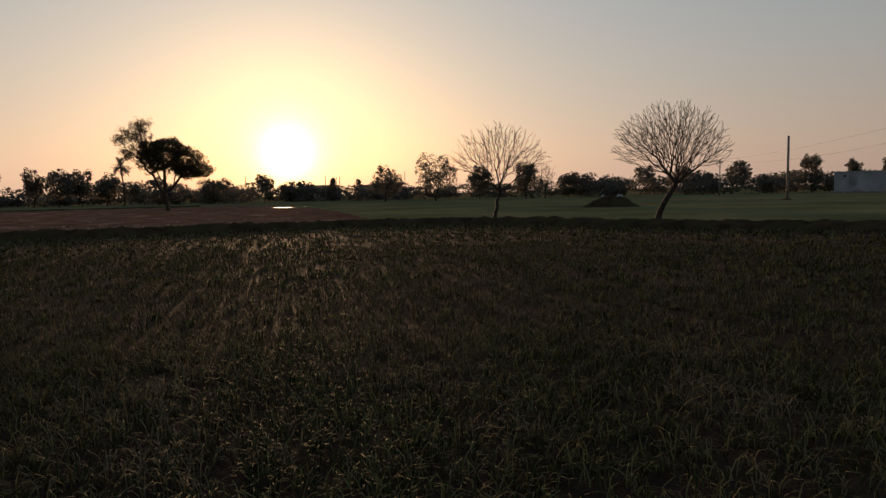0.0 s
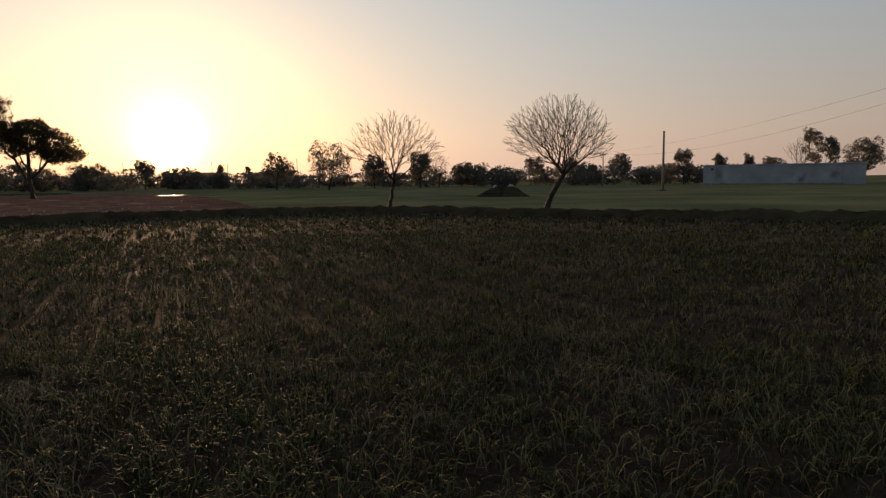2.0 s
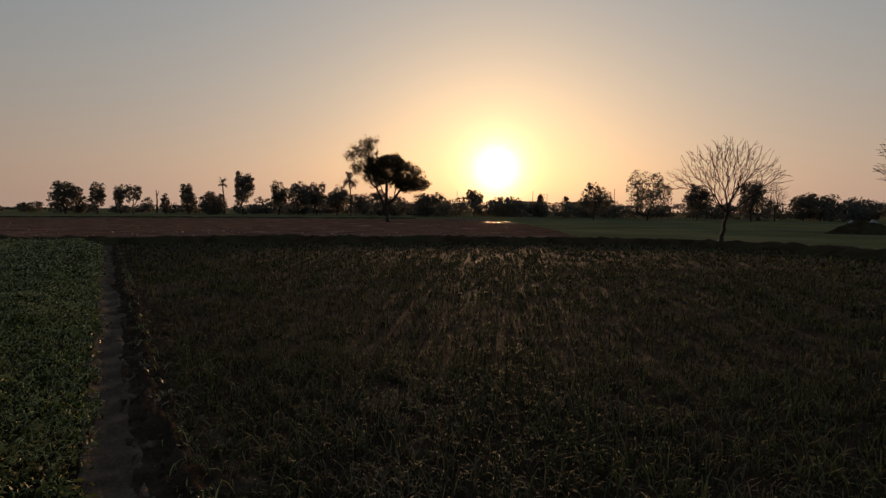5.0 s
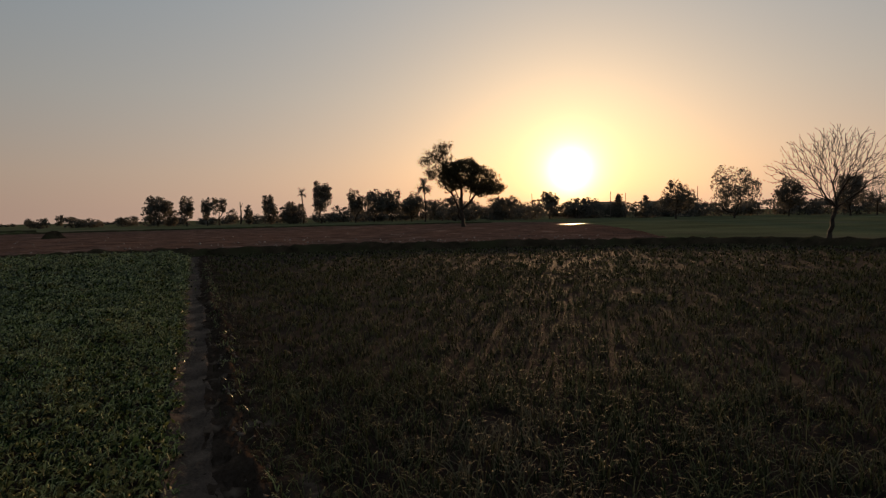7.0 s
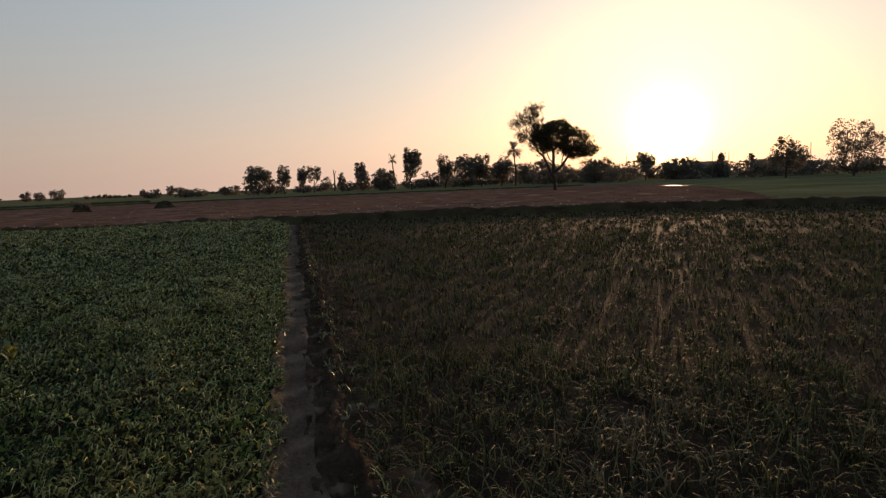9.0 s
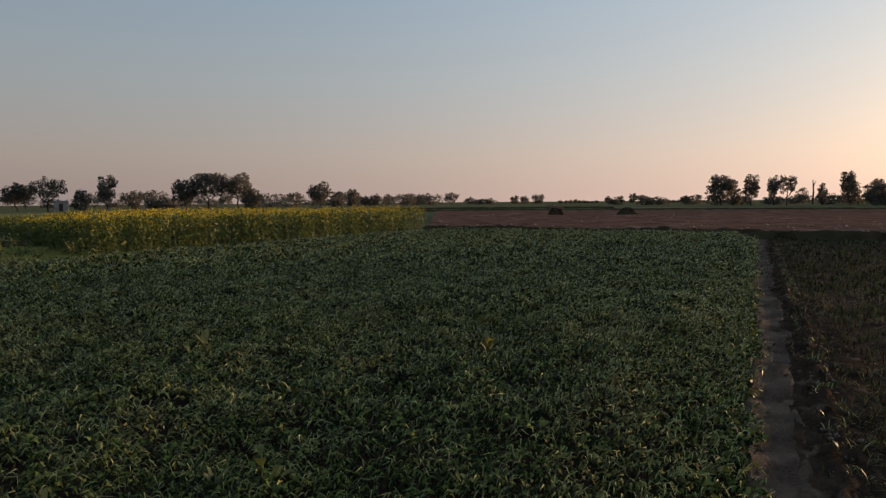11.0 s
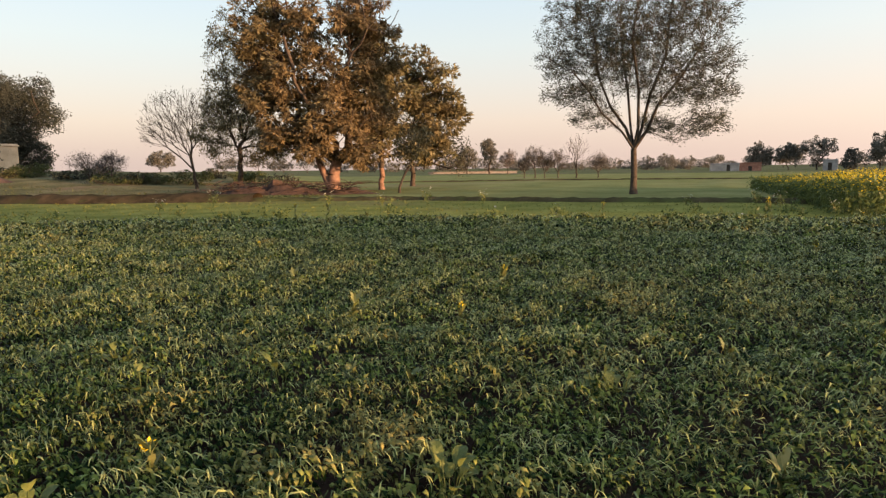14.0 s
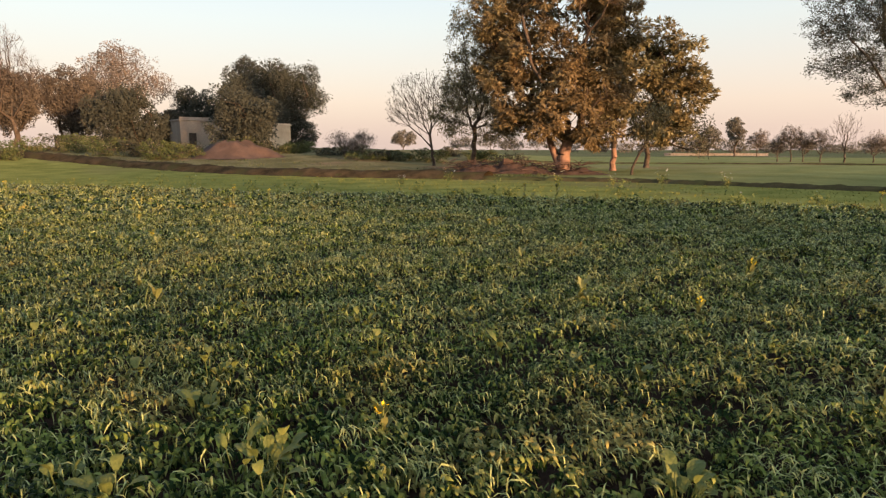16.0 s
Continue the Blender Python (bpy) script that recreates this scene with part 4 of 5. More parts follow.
def palm(x, y, h, seed, fronds=38, frond=2.9, label="date palm with a round head of fronds"):
    ob = tagged(root("palm_tree", x, y, float(rise(x, y))), label, "palm", "palms")
    r = random.Random(seed)
    segs, p = [], np.array([0, 0, -0.2])
    for i in range(8):
        q = np.array([0.25 * math.sin(i * 0.5 + seed), 0.12 * math.cos(i * 0.7), (h - frond * 0.55) * (i + 1) / 8])
        segs.append((p, q, 0.21 - 0.006 * i, 0.205 - 0.006 * i))
        p = q
    mesh_np("trunk", *tubes(segs, 8), M_BARK, ob)
    vs, fs, o = [], [], 0
    for k in range(fronds):
        a, e = k * 2.399, r.uniform(-0.7, 1.35)
        dirn = np.array([math.cos(a) * math.cos(e), math.sin(a) * math.cos(e), math.sin(e)])
        pos = p.copy()
        L = frond * r.uniform(0.85, 1.1)
        for i in range(6):
            dirn = dirn + np.array([0, 0, -0.16])
            dirn /= np.linalg.norm(dirn)
            nxt = pos + dirn * L / 6
            sidev = np.cross(dirn, [0, 0, 1.0])
            sidev /= np.linalg.norm(sidev) + 1e-6
            wd = 0.85 * math.sin(math.pi * (i + 0.6) / 6.8)
            for sgn in (-1, 1):
                for m in range(2):
                    b0 = pos + (nxt - pos) * m / 2
                    vs += [b0, b0 + (nxt - pos) * 0.42, b0 + sidev * sgn * wd + dirn * 0.16 - np.array([0, 0, 0.05])]
                    fs.append((o, o + 1, o + 2))
                    o += 3
            pos = nxt
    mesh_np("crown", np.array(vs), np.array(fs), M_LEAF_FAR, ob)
    return ob


# two leafless trees on the bank
t1 = tagged(root("bare_tree", 2.85, 32.0, 0.31, -5), "leafless crooked tree with a wide fan of twigs", "tree", "bare trees on the bank")
leafy_parts(t1, [(0.2, 0, 3.1, 2.4, 2.2, 1.5), (0.2, 0, 3.6, 1.6, 1.6, 1.1), (-1.45, 0, 2.75, 1.2, 1.1, 0.75), (1.75, 0, 2.85, 1.2, 1.1, 0.85)], 1.25, 0.090, 900, 0, 0, None, M_BARK, 11, lean=(0.22, 0.05), weight=0.70, tip_r=0.0075, bow=-0.03, shell=0.5, crook=0.035)
t2 = tagged(root("bare_tree", 9.0, 26.45, 0.30, -18.8), "leafless tree with a leaning trunk and dense round crown of twigs", "tree", "bare trees on the bank")
leafy_parts(t2, [(0.5, 0, 3.35, 2.45, 2.3, 1.5), (0.4, 0, 3.65, 2.2, 2.1, 1.35), (1.6, 0, 2.9, 1.45, 1.3, 1.0), (-0.55, 0, 3.10, 1.35, 1.3, 1.0)], 1.5, 0.120, 1800, 0, 0, None, M_BARK, 23, lean=(0.72, -0.1), weight=0.74, tip_r=0.0072, bow=-0.02, shell=0.5, crook=0.02)

# leaning flat-topped tree in front of the sun
lt = tagged(root("leaning_tree", -31.7, 76.8, 0, 22.4), "dark flat-topped tree with a tuft leaning to one side", "tree")
leafy_parts(lt, [(0.2, 0, 6.4, 2.6, 2.4, 2.1), (2.2, 0, 5.8, 2.5, 2.4, 1.9), (3.9, 0, 4.7, 1.6, 1.6, 0.9), (2.4, 0, 4.5, 1.9, 1.7, 0.8), (-1.4, 0, 5.7, 1.5, 1.4, 1.5), (0.3, 0, 7.5, 1.9, 1.6, 1.0), (-1.5, 0, 6.9, 1.2, 1.2, 1.3)], 2.2, 0.24, 520, 27000, 0.17, M_LEAF_DUSKY, M_BARK, 5, lean=(-0.3, 0), slim=0.55, weight=0.6, tri=True, boughs=0.5)
leafy_parts(lt, [(-2.4, 0, 6.2, 1.5, 1.3, 1.6), (-2.2, 0, 7.4, 1.4, 1.3, 1.8), (-3.4, 0.2, 8.6, 1.6, 1.2, 1.0), (-2.5, 0, 9.5, 1.4, 1.0, 0.9), (-3.8, 0, 6.6, 0.9, 0.9, 0.9), (-4.6, 0, 7.9, 1.0, 0.8, 0.7)], 3.6, 0.16, 520, 9000, 0.15, M_LEAF_DUSKY, M_BARK, 6, lean=(-1.2, 0), slim=0.45, weight=0.65, along=True, clump=0.20, tip_r=0.02, shell=0.6, tri=True)

# feathery thorn tree on the south bank
ta = tagged(root("thorn_tree", -35.95, -14.7, 0.0, 112), "tall feathery thorn tree with a forked brown trunk", "tree")
THORN_LEADERS = [[(-0.5, 0, 3.5), (-1.2, 0.2, 4.9), (-1.9, 0.3, 6.6), (-2.4, 0.2, 8.5), (-2.7, 0, 10.2)], [(-0.15, 0.4, 3.8), (-0.5, 0.9, 5.6), (-0.9, 1.2, 7.6), (-1.0, 1.2, 9.8), (-0.9, 1.0, 11.8)], [(0.05, -0.3, 3.8), (0.1, -0.7, 5.6), (-0.2, -1.0, 7.8), (0.0, -0.9, 10.0), (0.2, -0.6, 12.0)], [(0.3, 0.2, 3.7), (0.7, 0.3, 5.3), (1.2, 0.5, 7.2), (1.6, 0.4, 9.2), (1.9, 0.2, 11.2)], [(0.5, -0.1, 3.4), (1.3, -0.3, 4.6), (2.2, -0.5, 6.0), (3.0, -0.6, 7.6)], [(-0.6, -0.3, 3.3), (-1.5, -0.7, 4.5), (-2.5, -0.9, 5.7), (-3.4, -0.8, 6.8)]]
leafy_parts(ta, [(0.0, 0, 10.5, 4.3, 4.2, 3.6), (-3.3, 0, 9.0, 2.3, 2.2, 2.2), (-4.2, 0, 7.2, 1.6, 1.8, 0.9), (-3.5, 0, 5.6, 1.9, 2.0, 0.8), (-1.4, 0, 6.9, 2.3, 2.5, 1.9), (3.1, 0, 9.4, 2.2, 2.2, 2.2), (3.7, 0, 7.0, 1.9, 2.0, 1.2), (3.5, 0, 5.4, 1.9, 2.0, 0.9), (3.8, 0, 3.9, 1.5, 1.5, 0.8), (1.6, 0, 5.9, 1.9, 2.4, 1.3), (0.2, 0, 8.0, 3.0, 3.1, 2.0), (2.4, 0, 3.5, 1.4, 1.2, 0.8), (-2.2, 0, 4.3, 1.5, 1.4, 0.7), (1.0, 0, 3.9, 1.0, 1.0, 0.6)], 2.5, 0.195, 4400, 105000, 0.120, M_LEAF_FEATHER, M_BARK, 31, lean=(-0.1, 0), droop=0.10, slim=0.28, clump=0.12, weight=0.34, tip_r=0.0095, bow=-0.04, along="all", shell=0.5, crook=0.016, tri=True, leaders=THORN_LEADERS)

# the big bronze-leaved tree with its neighbours
bt = tagged(root("broadleaf_tree", -29.0, -32.2, -0.10, 138), "big broadleaf tree with bronze-green leaves and pale twin trunk", "tree")
UPPER = [(-0.8, 0, 11.8, 4.2, 3.6, 3.4), (-2.8, 0.3, 8.4, 3.0, 2.6, 2.8), (0.4, 0.5, 8.0, 3.1, 3.0, 2.6), (-3.2, 0, 5.6, 2.0, 1.8, 2.2), (-3.3, 0, 4.2, 1.6, 1.6, 1.1), (-4.2, 0, 9.6, 1.7, 1.7, 2.2), (-1.2, -0.9, 5.0, 2.0, 1.9, 2.0), (1.8, 0.4, 6.0, 2.2, 2.0, 2.4), (2.2, 0.2, 3.9, 1.6, 1.6, 1.5)]
LOWER = [(-2.9, 0, 12.2, 2.0, 2.0, 2.3), (2.0, 0, 11.2, 2.0, 2.0, 2.2), (0.9, -0.9, 4.2, 1.6, 1.4, 1.5), (-0.5, -1.6, 6.6, 2.2, 1.5, 2.2), (-1.7, -1.2, 4.1, 2.0, 1.5, 1.3), (1.2, -1.6, 5.0, 2.0, 1.4, 1.7), (-3.6, -0.6, 3.9, 1.4, 1.2, 0.8), (-4.8, 0, 7.2, 1.6, 1.6, 1.9), (-5.0, 0.3, 11.5, 1.8, 1.8, 2.4), (-2.2, -1.0, 3.6, 1.6, 1.3, 0.9), (3.0, 0.2, 9.6, 1.8, 1.8, 2.3), (2.6, 0, 12.2, 2.0, 1.9, 2.0), (2.5, -0.6, 2.9, 1.3, 1.2, 0.9), (1.4, -1.2, 3.0, 1.1, 1.0, 0.7), (-1.2, -1.4, 3.2, 1.3, 1.0, 0.8)]
leafy_parts(bt, UPPER + LOWER, 2.3, 0.46, 520, 60000, 0.31, M_LEAF_BRONZE, M_BARKPALE, 8, limb_bark=M_BARKDARK, lean=(0.12, 0), slim=0.32, clump=0.05, rosette=8, tip_r=0.014)
mesh_np("second_trunk", *tubes([(np.array([0.05, 0, -0.2]), np.array([-0.45, 0.1, 0.9]), 0.42, 0.28), (np.array([-0.45, 0.1, 0.9]), np.array([-1.1, 0.2, 2.4]), 0.28, 0.21), (np.array([-1.1, 0.2, 2.4]), np.array([-1.7, 0.3, 4.6]), 0.17, 0.10)], 9), M_BARKPALE, bt, smooth=True)

b2 = tagged(root("broadleaf_tree", -36.0, -35.3, 0.0, 134), "dark olive tree with drooping leaf sprays and slim trunk", "tree")
leafy_parts(b2, [(-1.6, -0.3, 7.6, 1.5, 1.3, 1.8), (-1.3, -0.5, 9.6, 1.5, 1.3, 1.5), (-1.3, -0.5, 4.8, 1.2, 1.2, 1.1), (0.4, 0, 8.4, 1.8, 1.7, 2.2), (1.3, 0, 5.6, 1.9, 1.9, 2.4), (2.9, 0, 6.6, 1.6, 1.5, 1.8), (3.7, 0, 4.4, 1.5, 1.5, 1.7), (2.5, 0.2, 3.3, 1.5, 1.5, 1.2), (-0.2, -0.3, 3.9, 1.4, 1.4, 1.3), (2.6, 0, 7.9, 1.3, 1.2, 1.1), (4.6, 0.1, 5.9, 1.1, 1.1, 1.0), (3.9, 0, 7.5, 1.0, 1.0, 0.8), (5.0, 0, 4.6, 0.7, 0.7, 0.6), (-0.9, -0.4, 6.0, 1.4, 1.2, 2.0), (3.2, 0, 2.6, 1.0, 1.0, 0.8)], 1.5, 0.20, 320, 30000, 0.32, M_LEAF_BRONZEGREEN, M_BARKPALE, 9, limb_bark=M_BARKDARK, slim=0.32, clump=0.05, rosette=8, tip_r=0.012)
b3 = tagged(root("slender_tree", -32.2, -29.5, 0.0, 132), "slender leaning young tree with sparse low leaves", "tree")
leafy_parts(b3, [(1.0, 0, 3.6, 1.2, 1.2, 1.0), (0.4, 0, 2.6, 0.8, 0.8, 0.7)], 2.2, 0.085, 40, 1500, 0.24, M_LEAF_OLIVE, M_BARK, 10, lean=(0.8, 0), droop=0.9, slim=0.34, clump=0.25)
b4 = tagged(root("broadleaf_tree", -44.6, -40.5, 0.0, 132), "grey-green tree showing behind the bronze one", "tree")
leafy_parts(b4, [(0, 0, 5.0, 2.2, 2.2, 2.6), (1.3, 0, 3.8, 1.8, 1.8, 2.4), (2.6, 0, 2.8, 1.6, 1.6, 1.6), (3.6, 0, 2.0, 1.2, 1.2, 1.2)], 1.6, 0.2, 120, 7000, 0.20, M_LEAF_FEATHER, M_BARK, 12, droop=0.5, slim=0.3, clump=0.3)
te = tagged(root("feathery_tree", -27.75, -41.6, 0.36, 146), "feathery grey-green tree with a straight trunk", "tree")
leafy_parts(te, [(0.3, 0, 9.4, 2.5, 2.5, 3.8), (-1.0, 0, 6.4, 1.9, 1.9, 2.2), (-1.5, 0, 2.7, 1.5, 1.4, 0.7), (1.7, 0, 2.5, 1.7, 1.5, 0.8), (2.9, 0, 3.0, 1.3, 1.3, 0.8), (1.5, 0, 6.4, 2.2, 2.0, 2.4), (0.3, 0, 4.6, 2.7, 2.3, 1.3), (-1.9, 0, 3.8, 1.6, 1.5, 0.9), (2.2, 0, 3.5, 1.7, 1.5, 0.9), (2.6, 0, 8.8, 1.8, 1.8, 2.8)], 2.8, 0.20, 1000, 32000, 0.21, M_LEAF_OLIVE, M_BARKDARK, 41, lean=(0.1, 0), droop=0.7, slim=0.26, clump=0.20, weight=0.55, along=True, tip_r=0.010, bow=0.02)
td = tagged(root("bare_tree", -25.95, -44.8, 0.33, 150), "leafless tree with a forked trunk", "tree", "bare trees")
leafy_parts(td, [(-1.0, 0, 5.3, 2.8, 2.5, 2.2), (-1.9, 0, 4.4, 2.1, 1.9, 1.4), (0.4, 0, 5.8, 1.8, 1.6, 1.5), (-3.0, 0, 4.0, 1.0, 1.0, 0.8)], 1.4, 0.12, 900, 3000, 0.09, M_LEAF_BROWN, M_BARK, 43, lean=(-0.15, 0), clump=0.12, along=True, weight=0.72, tip_r=0.011, bow=-0.02, shell=0.55)

for tree, wide, tall in ((t1, 1, 1.031), (t2, 1, 0.985), (lt, 1, 1.038), (ta, 1, 1.013), (bt, 0.965, 0.985), (b2, 1.17, 1.15), (b3, 1, 1.0), (b4, 1.2, 1.24), (te, 1, 1.012), (td, 1, 1.02)):
    tree.scale = (wide, wide, tall)

# ---- far tree lines ----
def far_row(x, y, h, w, seed):
    """Several trees of unlike height side by side, across the way to them."""
    r = random.Random(seed)
    n = max(2, round(w / (1.35 * h)))
    d = math.hypot(x, y)
    for i in range(n):
        k = ((i + 0.5) / n - 0.5) * w + r.uniform(-0.15, 0.15) * h
        far = r.uniform(-0.02, 0.05)
        far_tree("round", x * (1 + far) + k * y / d, y * (1 + far) - k * x / d, h * r.uniform(0.62, 1.12), w / n * r.uniform(1.0, 1.5), seed * 10 + i)


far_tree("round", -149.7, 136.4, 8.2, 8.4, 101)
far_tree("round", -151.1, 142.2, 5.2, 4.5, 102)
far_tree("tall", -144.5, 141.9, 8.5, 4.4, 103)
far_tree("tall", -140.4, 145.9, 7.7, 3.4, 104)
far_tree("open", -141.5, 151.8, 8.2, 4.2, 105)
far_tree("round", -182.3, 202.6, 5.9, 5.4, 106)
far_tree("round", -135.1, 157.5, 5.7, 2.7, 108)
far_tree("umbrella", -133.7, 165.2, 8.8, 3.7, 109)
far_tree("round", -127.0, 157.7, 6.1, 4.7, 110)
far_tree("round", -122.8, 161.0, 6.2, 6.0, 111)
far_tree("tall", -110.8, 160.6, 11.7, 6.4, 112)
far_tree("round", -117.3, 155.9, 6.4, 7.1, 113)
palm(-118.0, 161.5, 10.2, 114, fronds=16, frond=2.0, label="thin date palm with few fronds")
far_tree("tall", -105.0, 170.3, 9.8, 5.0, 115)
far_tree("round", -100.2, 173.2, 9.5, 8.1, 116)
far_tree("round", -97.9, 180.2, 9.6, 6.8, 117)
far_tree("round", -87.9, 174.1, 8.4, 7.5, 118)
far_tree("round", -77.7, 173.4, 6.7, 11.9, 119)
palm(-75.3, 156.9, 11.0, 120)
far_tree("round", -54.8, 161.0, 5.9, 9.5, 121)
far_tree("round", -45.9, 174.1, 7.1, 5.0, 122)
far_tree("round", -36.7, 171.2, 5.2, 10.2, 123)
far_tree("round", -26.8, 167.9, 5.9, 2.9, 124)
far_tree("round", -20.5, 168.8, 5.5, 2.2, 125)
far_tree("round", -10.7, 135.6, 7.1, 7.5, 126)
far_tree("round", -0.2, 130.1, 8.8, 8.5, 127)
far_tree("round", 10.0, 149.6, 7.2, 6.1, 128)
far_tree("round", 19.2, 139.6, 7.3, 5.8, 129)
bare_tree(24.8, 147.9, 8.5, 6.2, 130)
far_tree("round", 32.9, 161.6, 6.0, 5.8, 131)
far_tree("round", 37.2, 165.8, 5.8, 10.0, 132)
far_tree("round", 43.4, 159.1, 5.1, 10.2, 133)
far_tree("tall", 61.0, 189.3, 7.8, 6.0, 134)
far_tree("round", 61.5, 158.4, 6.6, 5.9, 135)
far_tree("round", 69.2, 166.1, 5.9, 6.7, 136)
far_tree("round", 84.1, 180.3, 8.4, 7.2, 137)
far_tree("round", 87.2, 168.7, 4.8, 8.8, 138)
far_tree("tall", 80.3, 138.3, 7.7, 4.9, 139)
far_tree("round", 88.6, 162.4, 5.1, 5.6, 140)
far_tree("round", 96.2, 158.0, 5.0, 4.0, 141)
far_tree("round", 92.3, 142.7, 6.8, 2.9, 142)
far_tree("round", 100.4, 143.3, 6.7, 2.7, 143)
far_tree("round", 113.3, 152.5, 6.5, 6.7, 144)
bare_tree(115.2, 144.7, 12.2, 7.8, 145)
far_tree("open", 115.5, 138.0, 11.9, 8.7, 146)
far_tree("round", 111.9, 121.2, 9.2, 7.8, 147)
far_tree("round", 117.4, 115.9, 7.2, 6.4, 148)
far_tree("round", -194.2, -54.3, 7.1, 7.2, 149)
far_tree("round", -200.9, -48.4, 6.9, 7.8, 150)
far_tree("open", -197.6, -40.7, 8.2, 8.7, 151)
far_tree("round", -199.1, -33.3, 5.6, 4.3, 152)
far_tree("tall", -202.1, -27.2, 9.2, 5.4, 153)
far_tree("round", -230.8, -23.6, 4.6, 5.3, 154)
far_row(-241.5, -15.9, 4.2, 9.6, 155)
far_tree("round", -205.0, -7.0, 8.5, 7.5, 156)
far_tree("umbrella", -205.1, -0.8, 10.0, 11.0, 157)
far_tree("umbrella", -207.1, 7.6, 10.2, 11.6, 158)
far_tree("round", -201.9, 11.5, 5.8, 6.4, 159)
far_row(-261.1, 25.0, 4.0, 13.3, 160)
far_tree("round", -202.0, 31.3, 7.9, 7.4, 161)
far_row(-238.0, 46.0, 5.7, 10.0, 162)
far_row(-239.8, -103.8, 6.0, 13.7, 163)
far_tree("round", -262.8, -100.7, 5.0, 7.8, 164)
far_row(-296.6, 57.9, 6.6, 12.8, 165)
far_row(-313.9, 73.1, 5.8, 9.9, 166)
far_row(-320.5, 87.7, 6.1, 18.6, 167)
far_row(-335.4, 108.0, 6.5, 18.0, 168)
far_tree("round", -340.4, 124.3, 6.6, 9.4, 169)
far_row(-390.1, 162.1, 5.1, 21.9, 170)
far_row(-379.8, 184.9, 4.8, 12.3, 171)
far_tree("round", -374.5, 195.5, 6.2, 8.6, 172)
far_tree("round", -377.7, 249.3, 4.5, 4.4, 173)
far_tree("round", -344.0, 245.4, 5.9, 6.1, 174)
far_row(-447.6, 269.6, 2.6, 30.4, 175)
far_row(-406.8, 327.9, 2.4, 44.1, 176)
far_tree("round", -14.8, -63.3, 6.4, 7.0, 177, leaf=M_LEAF_DARK, size=0.26, leaves=8681, label="dense dark green tree beside the house")
far_tree("round", -16.1, -69.2, 8.1, 4.8, 178, leaf=M_LEAF_DARK, size=0.26, leaves=7536, label="dense dark green tree beside the house")
far_tree("round", -20.6, -80.5, 10.4, 7.3, 179, leaf=M_LEAF_DARK, size=0.26, leaves=14718, label="dense dark green tree beside the house")
far_tree("round", -25.3, -85.2, 10.2, 9.4, 180, leaf=M_LEAF_DARK, size=0.26, leaves=20483, label="dense dark green tree beside the house")
far_tree("round", -14.7, -89.7, 7.3, 7.3, 181, leaf=M_LEAF_DARK, size=0.26, leaves=10319, label="dense dark green tree beside the house")
far_tree("umbrella", -6.8, -103.5, 14.0, 12.5, 182, leaf=M_LEAF_PINK, size=0.30, leaves=6500, label="nearly leafless rosy-brown tree near the houses")
far_tree("round", -3.9, -70.8, 5.9, 5.4, 183, leaf=M_LEAF_DARK, size=0.26, leaves=5847, label="dense dark green tree beside the house")
far_tree("round", -6.3, -71.6, 6.1, 5.0, 184, leaf=M_LEAF_DARK, size=0.26, leaves=6510, label="dense dark green tree beside the house")
far_tree("round", 0.7, -86.5, 9.2, 6.7, 185, leaf=M_LEAF_BROWN, size=0.27, leaves=8550, label="greyish-brown thin-leaved tree near the houses")
far_tree("round", 4.8, -82.3, 7.9, 4.5, 186, leaf=M_LEAF_BROWN, size=0.27, leaves=8550, label="greyish-brown thin-leaved tree near the houses")
far_tree("round", 6.5, -78.1, 8.7, 5.6, 187, leaf=M_LEAF_BROWN, size=0.27, leaves=8550, label="greyish-brown thin-leaved tree near the houses")
bare_tree(4.7, -76.2, 13.3, 6.2, 188, leaf=M_LEAF_PINK, leaves=4200, label="nearly leafless rosy-brown tree near the houses")
far_tree("round", -1.2, -94.5, 8.7, 6.0, 189, leaf=M_LEAF_BROWN, size=0.27, leaves=8550, label="greyish-brown thin-leaved tree near the houses")
bare_tree(-22.1, -55.1, 2.5, 3.2, 190, leaf=M_LEAF_PINK, leaves=2600, label="thin shrub with dry rosy leaves on the bank")
bare_tree(-22.6, -51.8, 2.7, 2.6, 191, leaf=M_LEAF_PINK, leaves=2600, label="thin shrub with dry rosy leaves on the bank")
far_tree("round", -106.1, -225.9, 7.2, 10.1, 192)
bare_tree(-13.5, -97.9, 9.3, 4.4, 193, leaf=M_LEAF_PINK, leaves=4200, label="nearly leafless rosy-brown tree near the houses")
far_tree("round", -9.9, -78.2, 4.0, 3.5, 194, leaf=M_LEAF_DARK, size=0.26, leaves=5847, label="dense dark green tree beside the house")
far_tree("umbrella", -136.2, -103.1, 8.6, 4.6, 195)
bare_tree(-135.1, -96.3, 6.4, 5.5, 196, leaf=M_LEAF_PINK, leaves=4200, label="nearly leafless rosy-brown tree near the houses")
bare_tree(-79.3, -52.3, 3.9, 2.9, 197, leaf=M_LEAF_BROWN, leaves=2600, label="small thin-leaved brown tree beyond the wheat")
bare_tree(-80.1, -51.0, 4.9, 3.0, 198, leaf=M_LEAF_BROWN, leaves=2600, label="small thin-leaved brown tree beyond the wheat")
bare_tree(-80.9, -49.9, 3.8, 2.5, 199, leaf=M_LEAF_BROWN, leaves=2600, label="small thin-leaved brown tree beyond the wheat")
bare_tree(-81.9, -48.3, 4.5, 3.7, 200, leaf=M_LEAF_BROWN, leaves=2600, label="small thin-leaved brown tree beyond the wheat")
bare_tree(-83.2, -46.1, 6.6, 4.1, 201)
bare_tree(-84.7, -43.5, 4.0, 3.6, 202, leaf=M_LEAF_BROWN, leaves=2600, label="small thin-leaved brown tree beyond the wheat")
